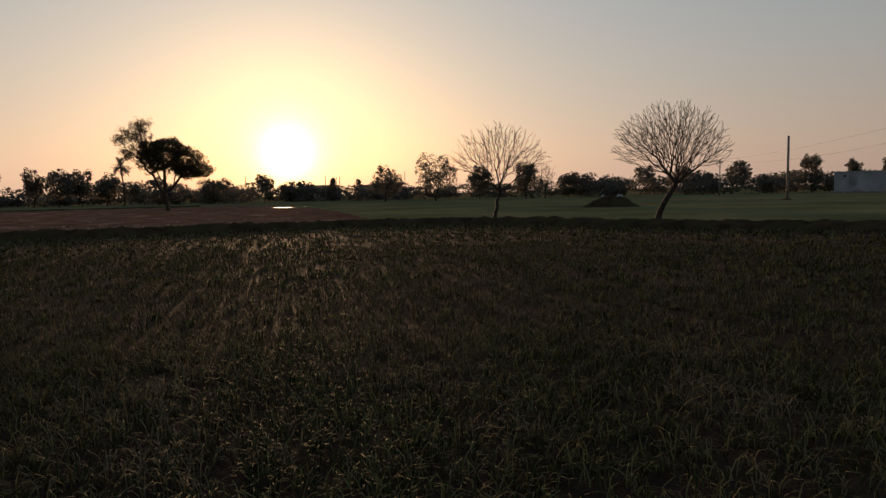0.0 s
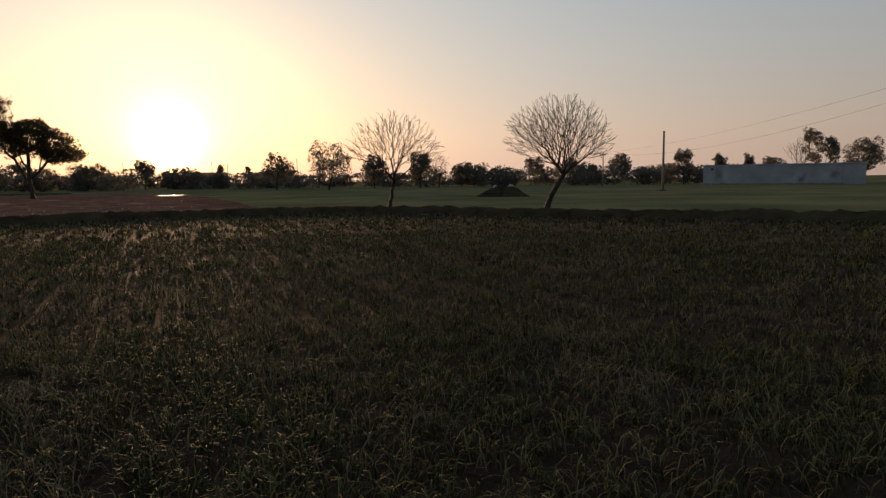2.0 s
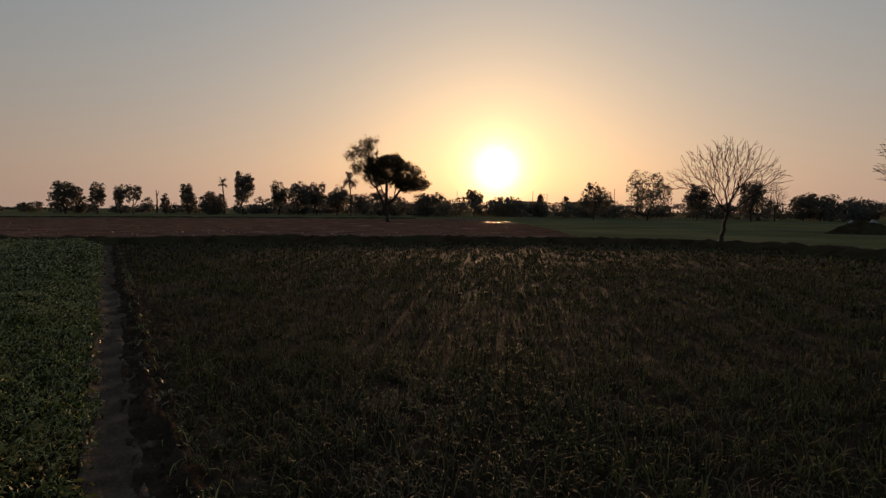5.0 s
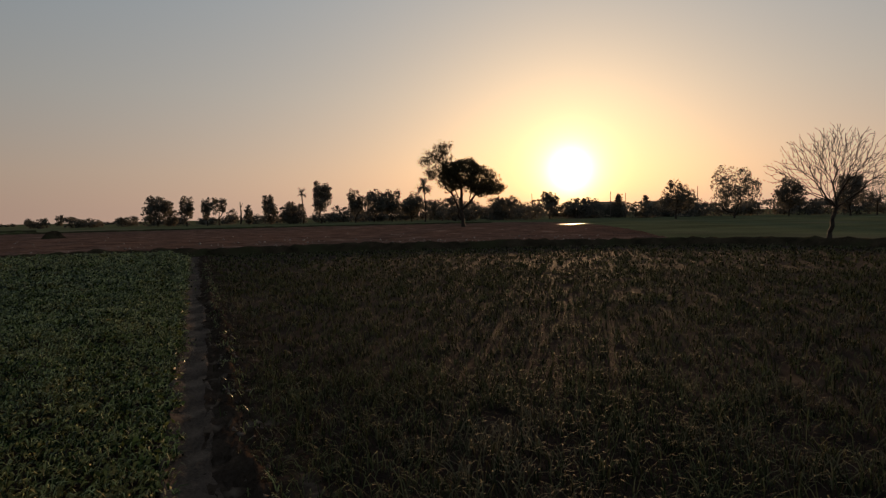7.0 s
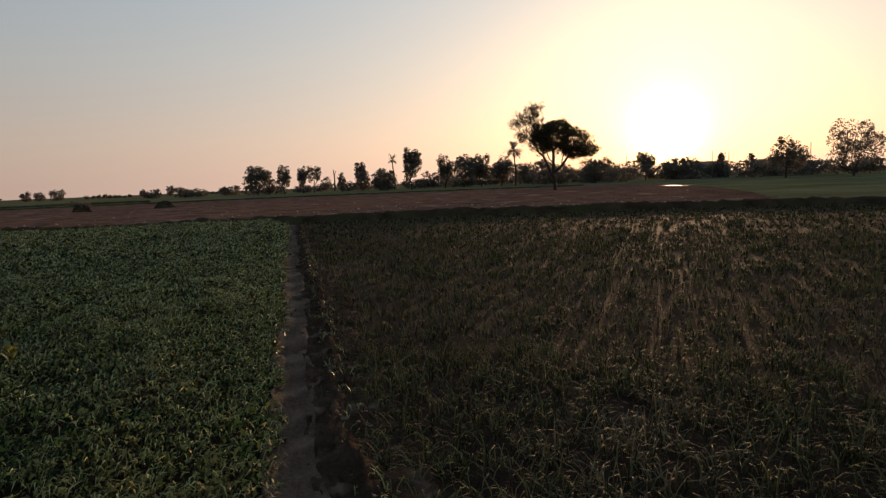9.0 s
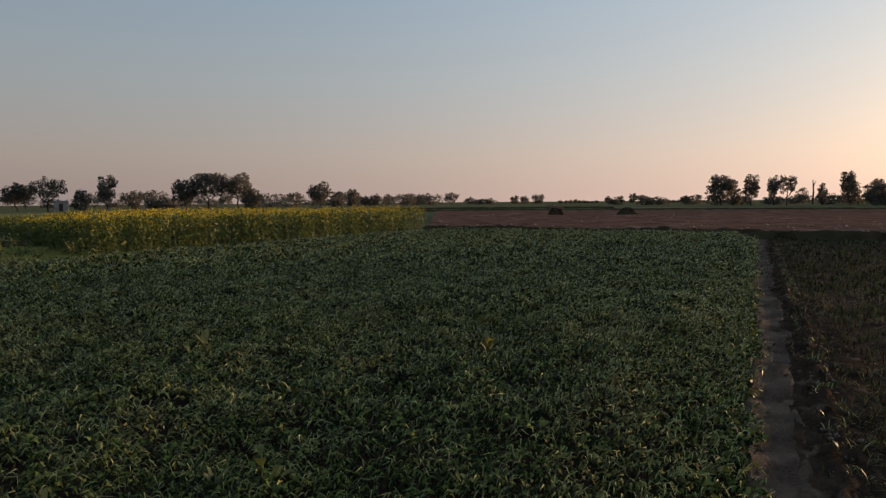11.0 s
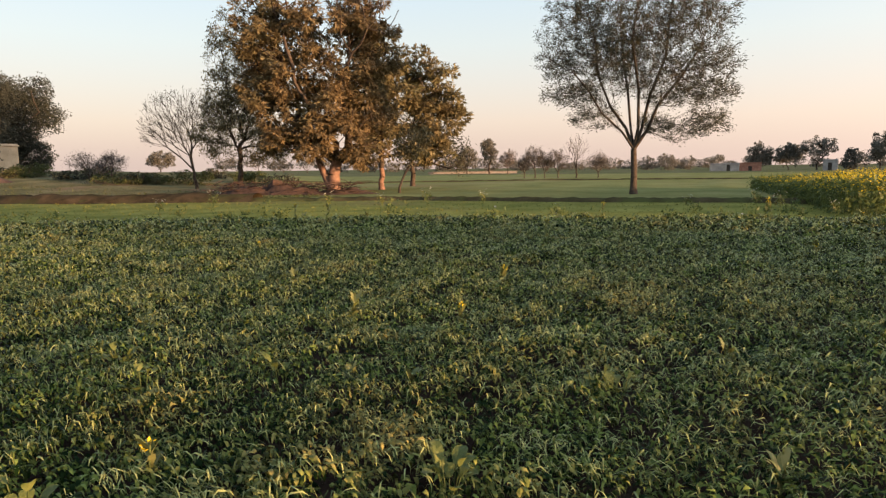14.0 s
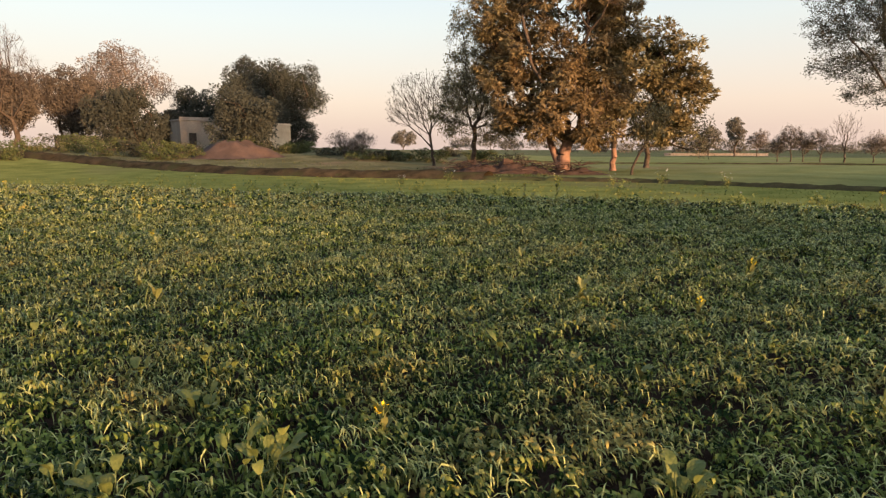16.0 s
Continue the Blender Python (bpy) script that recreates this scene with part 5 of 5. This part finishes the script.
far_tree("round", -144.1, -117.2, 7.5, 7.1, 203)

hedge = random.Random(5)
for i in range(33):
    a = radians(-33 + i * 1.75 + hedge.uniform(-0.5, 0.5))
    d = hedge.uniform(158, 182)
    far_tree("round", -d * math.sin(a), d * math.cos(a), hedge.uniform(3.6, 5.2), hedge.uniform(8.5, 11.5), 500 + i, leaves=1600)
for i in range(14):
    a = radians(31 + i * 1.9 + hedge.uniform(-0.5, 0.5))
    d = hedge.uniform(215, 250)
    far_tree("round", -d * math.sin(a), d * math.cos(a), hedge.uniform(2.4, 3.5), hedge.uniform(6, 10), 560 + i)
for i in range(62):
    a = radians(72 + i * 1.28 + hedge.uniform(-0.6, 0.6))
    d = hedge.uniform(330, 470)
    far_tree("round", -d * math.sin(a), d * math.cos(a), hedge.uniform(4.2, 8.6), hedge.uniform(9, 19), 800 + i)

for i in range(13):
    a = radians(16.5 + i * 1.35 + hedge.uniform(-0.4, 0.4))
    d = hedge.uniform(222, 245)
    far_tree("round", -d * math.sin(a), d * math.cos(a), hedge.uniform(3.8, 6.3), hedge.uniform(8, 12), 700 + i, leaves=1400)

# rough grass and weeds on the fallow ground
p = ring(lambda q: (bearing(*q.T) > 139) & (bearing(*q.T) < 198) & (np.hypot(*q.T) > d_south(np.clip(bearing(*q.T), 94, 200)) + 1.2), 34, 72, 15, rng)
patch = 0.35 + 0.9 * rough_field(p[:, 0], p[:, 1], 5.0)
p = p[rng.uniform(0, 1, len(p)) < patch]
v, f = blade_arrays(np.repeat(p, 2, 0) + rng.normal(0, 0.12, (2 * len(p), 2)), rise(*np.repeat(p, 2, 0).T), 0.22, 0.045, 1.7, rng, coarse=True)
tagged(mesh_np("fallow_grass", v, f, M_FALLOWGRASS), "rough yellow-green grass and weeds on fallow ground", "grass", kind="stuff")

# weeds and shrubs before the houses
for i in range(34):
    a = radians(144 + i * 1.75 + hedge.uniform(-0.6, 0.6))
    d = hedge.uniform(56, 72)
    far_tree("round", -d * math.sin(a), d * math.cos(a), hedge.uniform(0.8, 1.3) + 0.5 * (i > 12), hedge.uniform(3.0, 4.6), 650 + i, leaf=M_LEAF_FEATHER if i % 3 == 0 else M_FALLOWGRASS, size=0.16, leaves=950, label="low green weeds along the far bank")


# ---- mounds, heaps ----
def mound(name, x, y, w, dpt, h, mat, label, seed, turn=0.0, category="earth mound", rough=0.12):
    nr, na = 12, 36
    r = np.random.default_rng(seed)
    k, a = np.linspace(0, 1, nr), np.linspace(0, 2 * math.pi, na)
    K, A = np.meshgrid(k, a, indexing="ij")
    wob = 1 + 0.14 * np.sin(3 * A + seed) + 0.08 * np.sin(5 * A + 2 * seed)
    X, Y = K * np.cos(A) * w / 2 * wob, K * np.sin(A) * dpt / 2 * wob
    Z = h * (1 - smooth01(0.12, 1.0, K ** 1.15)) * (1 + rough * rough_field(X * 2 + seed, Y * 2, 0.9) * 2)
    j = r.normal(0, rough * h * 0.25, Z.shape)
    j[:, -1] = j[:, 0]
    Z = Z + j * (K > 0) * (K < 0.99) - 0.06
    ob = mesh_np(name, np.stack([X, Y, Z], -1).reshape(-1, 3), grid_faces(nr, na), mat, smooth=False)
    ob.matrix_basis = pose(x, y, float(rise(x, y)), 0, 0, turn)
    return tagged(ob, label, category)


mound("earth_mound", -12.9, -57.6, 9.0, 5.0, 1.45, M_RED, "mound of reddish dug earth before the house", 1, 170)
mound("earth_mound", -29.4, -31.9, 5.2, 2.6, 0.42, M_RED, "low reddish earth and roots under the big tree", 2, 138, rough=0.2)
mound("earth_mound", -25.8, -34.5, 8.5, 2.8, 0.62, M_TWIG, "dark heap of brushwood beside the big tree", 3, 138, rough=0.42)
heap1 = mound("earth_mound", 16.2, 59.8, 5.6, 3.2, 1.0, M_BUND, "dark heap of manure in the green field", 4, -15)
mound("earth_mound", -67.5, 37.9, 2.6, 2.0, 1.0, M_BUND, "small weedy heap on the ploughed field", 5)
mound("earth_mound", -63.4, 44.6, 3.6, 2.2, 0.85, M_BUND, "small dark heap on the ploughed field", 6)
far_tree("round", -67.5, 37.9, 1.35, 2.2, 690, size=0.16, leaves=420, label="low scrubby weeds growing on a heap")
for i, (sx, sy, sw) in enumerate(((15.4, 60.0, 0.35), (16.8, 59.5, 0.5))):
    mound("plastic_sack", sx, sy, sw * 2.6, sw * 1.4, 1.16 if i else 1.10, M_SHEET, "pale plastic sheet lying on the dark heap", 7 + i, -15, "plastic sheet", 0.05)

# dead sticks among the brushwood under the big tree
stick_rng = random.Random(12)
for i in range(270):
    su, sv = stick_rng.uniform(-7.5, 1.8), stick_rng.uniform(-1.5, 1.5)
    sx, sy = -28.6 - su * 0.743 + sv * 0.669, -32.7 + su * 0.669 + sv * 0.743
    a, ln = stick_rng.uniform(0, 6.28), stick_rng.uniform(0.7, 1.9)
    e = np.array([math.cos(a) * ln, math.sin(a) * ln, stick_rng.uniform(-0.1, 0.35)])
    ob = mesh_np("dead_branch", *tubes([(np.zeros(3), e * 0.5 + np.array([0, 0, 0.08]), 0.022, 0.017), (e * 0.5 + np.array([0, 0, 0.08]), e, 0.017, 0.007)], 5), M_TWIG)
    ob.location = (sx, sy, stick_rng.uniform(0.12, 0.72))
    tagged(ob, "dry cut branch lying in a brushwood heap", "branch", "brushwood")


# ---- volunteer plants in the clover ----
def weed_plant(h, seed, flowered):
    r = np.random.default_rng(seed)
    ob = root("mustard_plant", 0, 0, -5)
    tagged(ob, "single yellow-green mustard plant rising from the clover", "plant", "mustard plants in the clover")
    segs, p = [], np.array([0, 0, 0.0])
    for i in range(4):
        q = p + np.array([r.normal(0, 0.02), r.normal(0, 0.02), h / 4])
        segs.append((p, q, 0.006, 0.005))
        p = q
    mesh_np("stem", *tubes(segs, 4), M_MUSTLEAF, ob)
    n = 12
    vs, fs = [], []
    for i in range(n):
        a, z0 = i * 2.4, h * r.uniform(0.25, 0.9)
        L, wd = r.uniform(0.06, 0.13), r.uniform(0.025, 0.05)
        o = np.array([math.cos(a), math.sin(a), 0])
        s = np.array([-math.sin(a), math.cos(a), 0]) * wd / 2
        b = np.array([0, 0, z0])
        m1, m2 = b + o * L * 0.25 + np.array([0, 0, L * 0.45]), b + o * L * 0.5 + np.array([0, 0, L * 0.8])
        k = len(vs)
        vs += [b, m1 - s, m1 + s, m2 - s * 0.8, m2 + s * 0.8, b + o * L * 0.75 + np.array([0, 0, L * 0.95])]
        fs += [(k, k + 1, k + 2), (k + 1, k + 3, k + 2), (k + 2, k + 3, k + 4), (k + 3, k + 5, k + 4)]
    mesh_np("foliage", np.array(vs), np.array(fs), M_DRYLEAF, ob)
    if flowered:
        c = np.array([0, 0, h]) + r.normal(0, 0.022, (15, 3))
        mesh_np("blossom", *leaf_quads(c, 0.022, r, 0, 0.8), M_FLOWER, ob, label="small yellow blossom")
    return ob


protos = [weed_plant(0.36, 1, True), weed_plant(0.44, 2, False), weed_plant(0.32, 3, False), weed_plant(0.70, 4, True)]
pl = random.Random(77)
placed = 0
while placed < 75:
    r_, a_ = pl.uniform(3.0, 22.0) ** 1.0, radians(pl.uniform(58, 200))
    x, y = -1.8 - r_ * math.sin(a_), 1.4 + r_ * math.cos(a_)
    if not in_clover(np.array([[x, y]]))[0]:
        continue
    src = protos[3] if (r_ > 14 and pl.random() < 0.7) else protos[pl.randrange(3)]
    k = pl.uniform(0.75, 1.2)
    cp = copy_thing(src, pose(x, y, 0, pl.uniform(-8, 8), pl.uniform(-8, 8), pl.uniform(0, 360)))
    cp.scale = (k, k, k)
    placed += 1
for i, src in enumerate(protos):
    src.matrix_basis = pose(-6.5 - 1.7 * i, -2.2 - 0.8 * i, 0, 0, 0, 40 * i)


# broad-leaved weeds and white-flowered radish among the clover
def broad_weed(h, n, seed):
    r = np.random.default_rng(seed)
    ob = tagged(root("broad_leaved_weed", 0, 0, 0), "broad-leaved yellowing weed standing in the clover", "plant", "broad-leaved weeds")
    for i in range(n):
        a, L, wd = i * 2.4 + r.uniform(-0.4, 0.4), r.uniform(0.08, 0.14), r.uniform(0.045, 0.075)
        o, s = np.array([math.cos(a), math.sin(a), 0]), np.array([-math.sin(a), math.cos(a), 0])
        tilt = r.uniform(0.7, 1.35)
        base = o * 0.06 + np.array([0, 0, h * r.uniform(0.65, 1.0)])
        d = o * math.cos(tilt) + np.array([0, 0, math.sin(tilt)])
        vs, fs = [], []
        for k in range(6):
            t = k / 5
            c = base + d * L * t - np.array([0, 0, 0.05 * t * t])
            w = wd / 2 * (math.sin(math.pi * (0.08 + 0.86 * t)) ** 0.7)
            lift = np.array([0, 0, 0.22 * w])
            vs += [c - s * w + lift, c, c + s * w + lift]
        for k in range(5):
            for m in range(2):
                j = 3 * k + m
                fs.append((j, j + 1, j + 4, j + 3))
        mesh_np("leaf", np.array(vs), np.array(fs), M_BROADLEAF, ob, smooth=True)
        mesh_np("stalk", *tubes([(np.array([0, 0, -0.02]), base * 0.5 + np.array([0, 0, 0.03]), 0.004, 0.0035), (base * 0.5 + np.array([0, 0, 0.03]), base, 0.0035, 0.003)], 4), M_MUSTLEAF, ob)
    return ob


def radish(h, seed):
    r = np.random.default_rng(seed)
    ob = tagged(root("radish_plant", 0, 0, 0), "tall branching radish plant with small white flowers", "plant", "radish plants")
    segs, tips = [], []
    for i in range(7):
        a = i * 2.4
        z0 = h * r.uniform(0.25, 0.6)
        e = np.array([math.cos(a) * h * 0.22, math.sin(a) * h * 0.22, h * r.uniform(0.75, 1.0)])
        segs.append((np.array([0, 0, z0]), e, 0.005, 0.003))
        tips.append(e)
    segs.append((np.array([0, 0, -0.02]), np.array([0, 0, h * 0.62]), 0.009, 0.006))
    mesh_np("stem", *tubes(segs, 4), M_MUSTLEAF, ob)
    c = np.repeat(np.array([s[0] * 0.6 + s[1] * 0.4 for s in segs]), 7, 0) + r.normal(0, 0.06, (56, 3))
    mesh_np("foliage", *leaf_quads(c, 0.10, r, 0.3, 0.45), M_BROADLEAF, ob)
    c = np.repeat(np.array(tips), 6, 0) + r.normal(0, 0.035, (42, 3))
    mesh_np("blossom", *leaf_quads(c[::2], 0.026, r, 0, 0.9), M_WHITEFLOWER, ob, label="small white blossom")
    return ob


weeds = [broad_weed(0.32, 5, 3), broad_weed(0.29, 7, 4), broad_weed(0.35, 4, 5)]
spots = [(-1.65, -3.9), (-2.25, -2.8), (-2.65, -2.55), (-2.75, -2.5), (-2.53, -2.05), (-3.71, -2.45), (-2.58, -1.32), (-2.68, -1.26), (-2.76, -1.33), (-1.91, -1.5), (-2.08, -1.31), (-2.63, -0.91), (-4.06, -0.2), (-4.12, -0.24), (-5.52, -0.3), (-5.92, -3.09), (-3.9, -3.25), (-5.1, 1.8), (-4.45, -2.06), (-5.61, -0.2), (-8.8, -1.8), (-7.9, 1.4)]
for i, (x, y) in enumerate(spots):
    m = pose(x, y, 0.02, 0, 0, 67 * i)
    if i < 3:
        weeds[i].matrix_basis = m
    else:
        copy_thing(weeds[i % 3], m)
first = radish(0.95, 2)
first.matrix_basis = pose(-24.3, -4.9, 0, 0, 0, 0)
for x, y, k in ((-23.6, -4.0, 0.9), (-22.9, -2.4, 0.7), (-23.8, -6.9, 0.7), (-21.5, -13.9, 0.9), (-20.2, -15.6, 1.0), (-17.6, -18.3, 0.9), (-14.2, -20.8, 1.0), (-19.0, -16.9, 0.8), (-12.0, -20.4, 0.8)):
    copy_thing(first, pose(x, y, 0, 0, 0, 90 * k * x)).scale = (k, k, k)


# ---- poles and wires ----
def pole(x, y, h, arm, label, r0=0.13):
    ob = tagged(root("utility_pole", x, y, 0, 30), label, "pole", "utility poles")
    bm = bmesh.new()
    bmesh.ops.create_cone(bm, cap_ends=True, segments=10, radius1=r0, radius2=r0 * 0.72, depth=h + 0.4, matrix=Matrix.Translation((0, 0, h / 2 - 0.2)))
    part("shaft", bm, M_POLE, ob, smooth=True)
    if arm:
        bm = bmesh.new()
        box(bm, -0.9, 0.9, -0.06, 0.06, h - 0.45, h - 0.32, 0.01)
        beam = part("crossarm", bm, M_DARKWOOD, ob)
        for s in (-0.8, 0.8, 0.0):
            bm = bmesh.new()
            bmesh.ops.create_cone(bm, cap_ends=True, segments=8, radius1=0.05, radius2=0.035, depth=0.16, matrix=Matrix.Translation((s, 0, h - 0.24 + (0.32 if s == 0 else 0))))
            part("insulator", bm, M_SHEET, beam)
    return ob


pole(40.55, 74.65, 7.28, False, "tall weathered pole standing alone in the green field", 0.16)
mound("earth_mound", 40.4, 74.5, 1.8, 1.4, 0.16, M_SOIL, "small patch of bare earth round a pole", 31)
pole(52.1, 119.0, 6.58, True, "utility pole with a short crossarm at the tree line", 0.12)
pole(-8.0, 166.0, 7.3, False, "thin bare pole beside far roofs", 0.10)
pole(-28.6, 168.0, 6.7, False, "thin bare pole beside far roofs", 0.10)
pole(-25.2, 170.0, 6.3, False, "thin bare pole beside far roofs", 0.10)
pole(-48.5, 166.0, 6.7, False, "thin bare pole beside far bushes", 0.10)
pole(38.5, 18.5, 10.3, True, "tall utility pole that carries the overhead lines", 0.15)


def wire(a, b, sag, r=0.012):
    n = 40
    a, b = np.array(a), np.array(b)
    pts = [a + (b - a) * i / n - np.array([0, 0, sag * 4 * (i / n) * (1 - i / n)]) for i in range(n + 1)]
    ob = mesh_np("power_line", *tubes([(pts[i], pts[i + 1], r, r) for i in range(n)], 5), M_WIRE)
    return tagged(ob, "thin dark overhead power line", "power line", "power lines")


wire((39.1, 18.9, 10.22), (52.6, 119.3, 6.53), 1.4)
wire((37.8, 18.1, 9.95), (51.5, 118.7, 6.43), 2.9)

# far dead stump
st = tagged(root("dead_tree", -133.6, 152.2, 0.5), "bare dead trunk standing among far trees", "tree", "far tree line")
mesh_np("trunk", *tubes([(np.array([0, 0, -0.2]), np.array([0.2, 0, 3.2]), 0.26, 0.2), (np.array([0.2, 0, 3.2]), np.array([-0.1, 0, 6.3]), 0.2, 0.1), (np.array([0.1, 0, 4.4]), np.array([0.8, 0, 5.9]), 0.12, 0.07)], 7), M_BARK, st)

# shallow pool catching the sun
bm = bmesh.new()
bmesh.ops.create_circle(bm, cap_ends=True, segments=28, radius=1.0)
for v in bm.verts:
    a = math.atan2(v.co.y, v.co.x)
    k = 1 + 0.15 * math.sin(3 * a) + 0.1 * math.sin(5 * a + 1)
    v.co = Vector((v.co.x * 2.6 * k, v.co.y * 0.8 * k, 0))
pool = part("pool_water", bm, M_WATER)
pool.matrix_basis = pose(-19.0, 84.0, 0.13, 0, 0, 12)
tagged(pool, "shallow pool of standing water on the brown field", "water", kind="structure")


# ---- buildings ----
def wall_house(name, label, x, y, z, turn, w, dpt, h, mat, openings, parapet=0.25, category="house", plinth=0.0):
    """A flat-roofed house: walls with thickness and openings in the front, roof slab, parapet, frames."""
    ob = tagged(root(name, x, y, z, turn), label, category)
    th = 0.23
    bm = bmesh.new()
    xs = sorted({-w / 2, w / 2, *[v for o in openings for v in (o[0], o[1])]})
    for i in range(len(xs) - 1):
        x0, x1 = xs[i], xs[i + 1]
        mid = (x0 + x1) / 2
        hole = [o for o in openings if o[0] < mid < o[1]]
        if hole:
            o = hole[0]
            if o[2] > 0.05:
                box(bm, x0, x1, 0, th, -0.3, o[2])
            box(bm, x0, x1, 0, th, o[3], h)
        else:
            box(bm, x0, x1, 0, th, -0.3, h)
    part("front_wall", bm, mat, ob)
    for nm, b in (("side_wall", (-w / 2, -w / 2 + th, th + 0.002, dpt - th - 0.002)), ("side_wall", (w / 2 - th, w / 2, th + 0.002, dpt - th - 0.002)), ("back_wall", (-w / 2, w / 2, dpt - th, dpt))):
        bm = bmesh.new()
        box(bm, *b, -0.3, h)
        part(nm, bm, mat, ob)
    bm = bmesh.new()
    box(bm, -w / 2 - 0.12, w / 2 + 0.12, -0.12, dpt + 0.12, h + 0.002, h + 0.14, 0.02)
    part("roof", bm, mat, ob)
    if plinth:
        bm = bmesh.new()
        box(bm, -w / 2 - plinth, w / 2 + plinth, -plinth, -0.002, -0.3, 0.32, 0.03)
        part("plinth", bm, M_POLE, ob, "low pale ledge")
    if parapet:
        for k, b in enumerate(((-w / 2, w / 2, 0, 0.15), (-w / 2, w / 2, dpt - 0.15, dpt))):
            bm = bmesh.new()
            box(bm, *b, h + 0.142, h + 0.14 + parapet)
            part("parapet", bm, mat, ob)
    for o in openings:
        bm = bmesh.new()
        fr = 0.07
        for b in ((o[0], o[0] + fr, o[2], o[3]), (o[1] - fr, o[1], o[2], o[3]), (o[0] + fr, o[1] - fr, o[3] - fr, o[3])):
            box(bm, b[0], b[1], 0.05, 0.14, b[2], b[3])
        frame_ob = part("door_frame" if o[2] < 0.1 else "window_frame", bm, M_DARKWOOD, ob)
        bm = bmesh.new()
        box(bm, o[0] + fr, o[1] - fr, 0.09, 0.12, o[2], o[3] - fr)
        part("door" if o[2] < 0.1 else "window_shutter", bm, M_DARKWOOD, frame_ob)
    return ob


hx, hy = -13.5, -74.2
hz = float(rise(hx, hy))
wall_house("house", "low flat-roofed house behind trees, shade put into its plaster colour", hx, hy, hz - 0.05, 191, 6.4, 5.0, 3.05, M_WALLSHADED, [(-2.3, -1.5, 0.0, 1.75)])
wall_house("house", "lower mud-plastered room joined to the grey house", hx - 6.25, hy - 0.95, hz - 0.05, 191, 6.2, 4.6, 2.75, M_WALLWARM, [(-1.9, -1.1, 1.0, 1.9)], 0.12)
wall_house("compound_wall", "low plastered yard wall beside the trees", -4.0, -90.0, float(rise(-4, -90)) - 0.05, 186, 12.0, 0.6, 1.5, M_WALLWARM, [], 0, "wall")
wall_house("shed", "long low grey plastered farm building", 82.9, 112.2, 0, 180 + 143.5, 23.6, 5.5, 3.65, M_WALL, [(-10.4, -9.9, 2.9, 3.25)], 0.15, "building", 0.6)
wall_house("shed", "small pale block joined to the farm building", 93.9, 104.0, 0, 180 + 138, 3.9, 4.0, 3.75, M_WALL, [], 0.12, "building")
wall_house("shed", "low open dark farm shed", 101.5, 96.5, 0, 180 + 135, 10.5, 5.0, 3.0, M_WALL, [(-4.6, -0.8, 0.0, 1.9), (0.4, 4.4, 0.0, 1.9)], 0, "building")
wall_house("house", "far whitewashed and brick village house", -186.8, -60.9, 0, 107, 7.4, 5.0, 1.9, M_LIGHTWALL, [(0.6, 1.5, 0.0, 1.7)], 0.1)
wall_house("house", "far low red brick village house", -188.8, -54.7, 0, 107, 5.4, 4.0, 2.0, M_BRICK, [(-0.5, 0.4, 0.0, 1.3)], 0.1)
wall_house("house", "far whitewashed house among trees", -193.3, -36.7, 0, 100, 3.3, 4.0, 2.5, M_LIGHTWALL, [(-0.5, 0.4, 0.0, 1.9)], 0.15)
wall_house("house", "far flat-roofed village house behind bushes", -16.0, 186.0, 0, 185, 12, 6, 3.8, M_WALLWARM, [(-1, 0, 0.0, 1.9)], 0.3)
wall_house("house", "far flat-roofed village house behind bushes", -33.0, 190.0, 0, 190, 9, 6, 4.0, M_WALLWARM, [(1, 2, 0.0, 1.9)], 0.3)
# Added wall that gives the thin pale line of mist across the fields.
wall_house("compound_wall", "low strip of wall standing in for far pale mist", -150.0, -120.0, 0, 128, 26, 0.6, 0.55, M_POLE, [], 0, "wall")
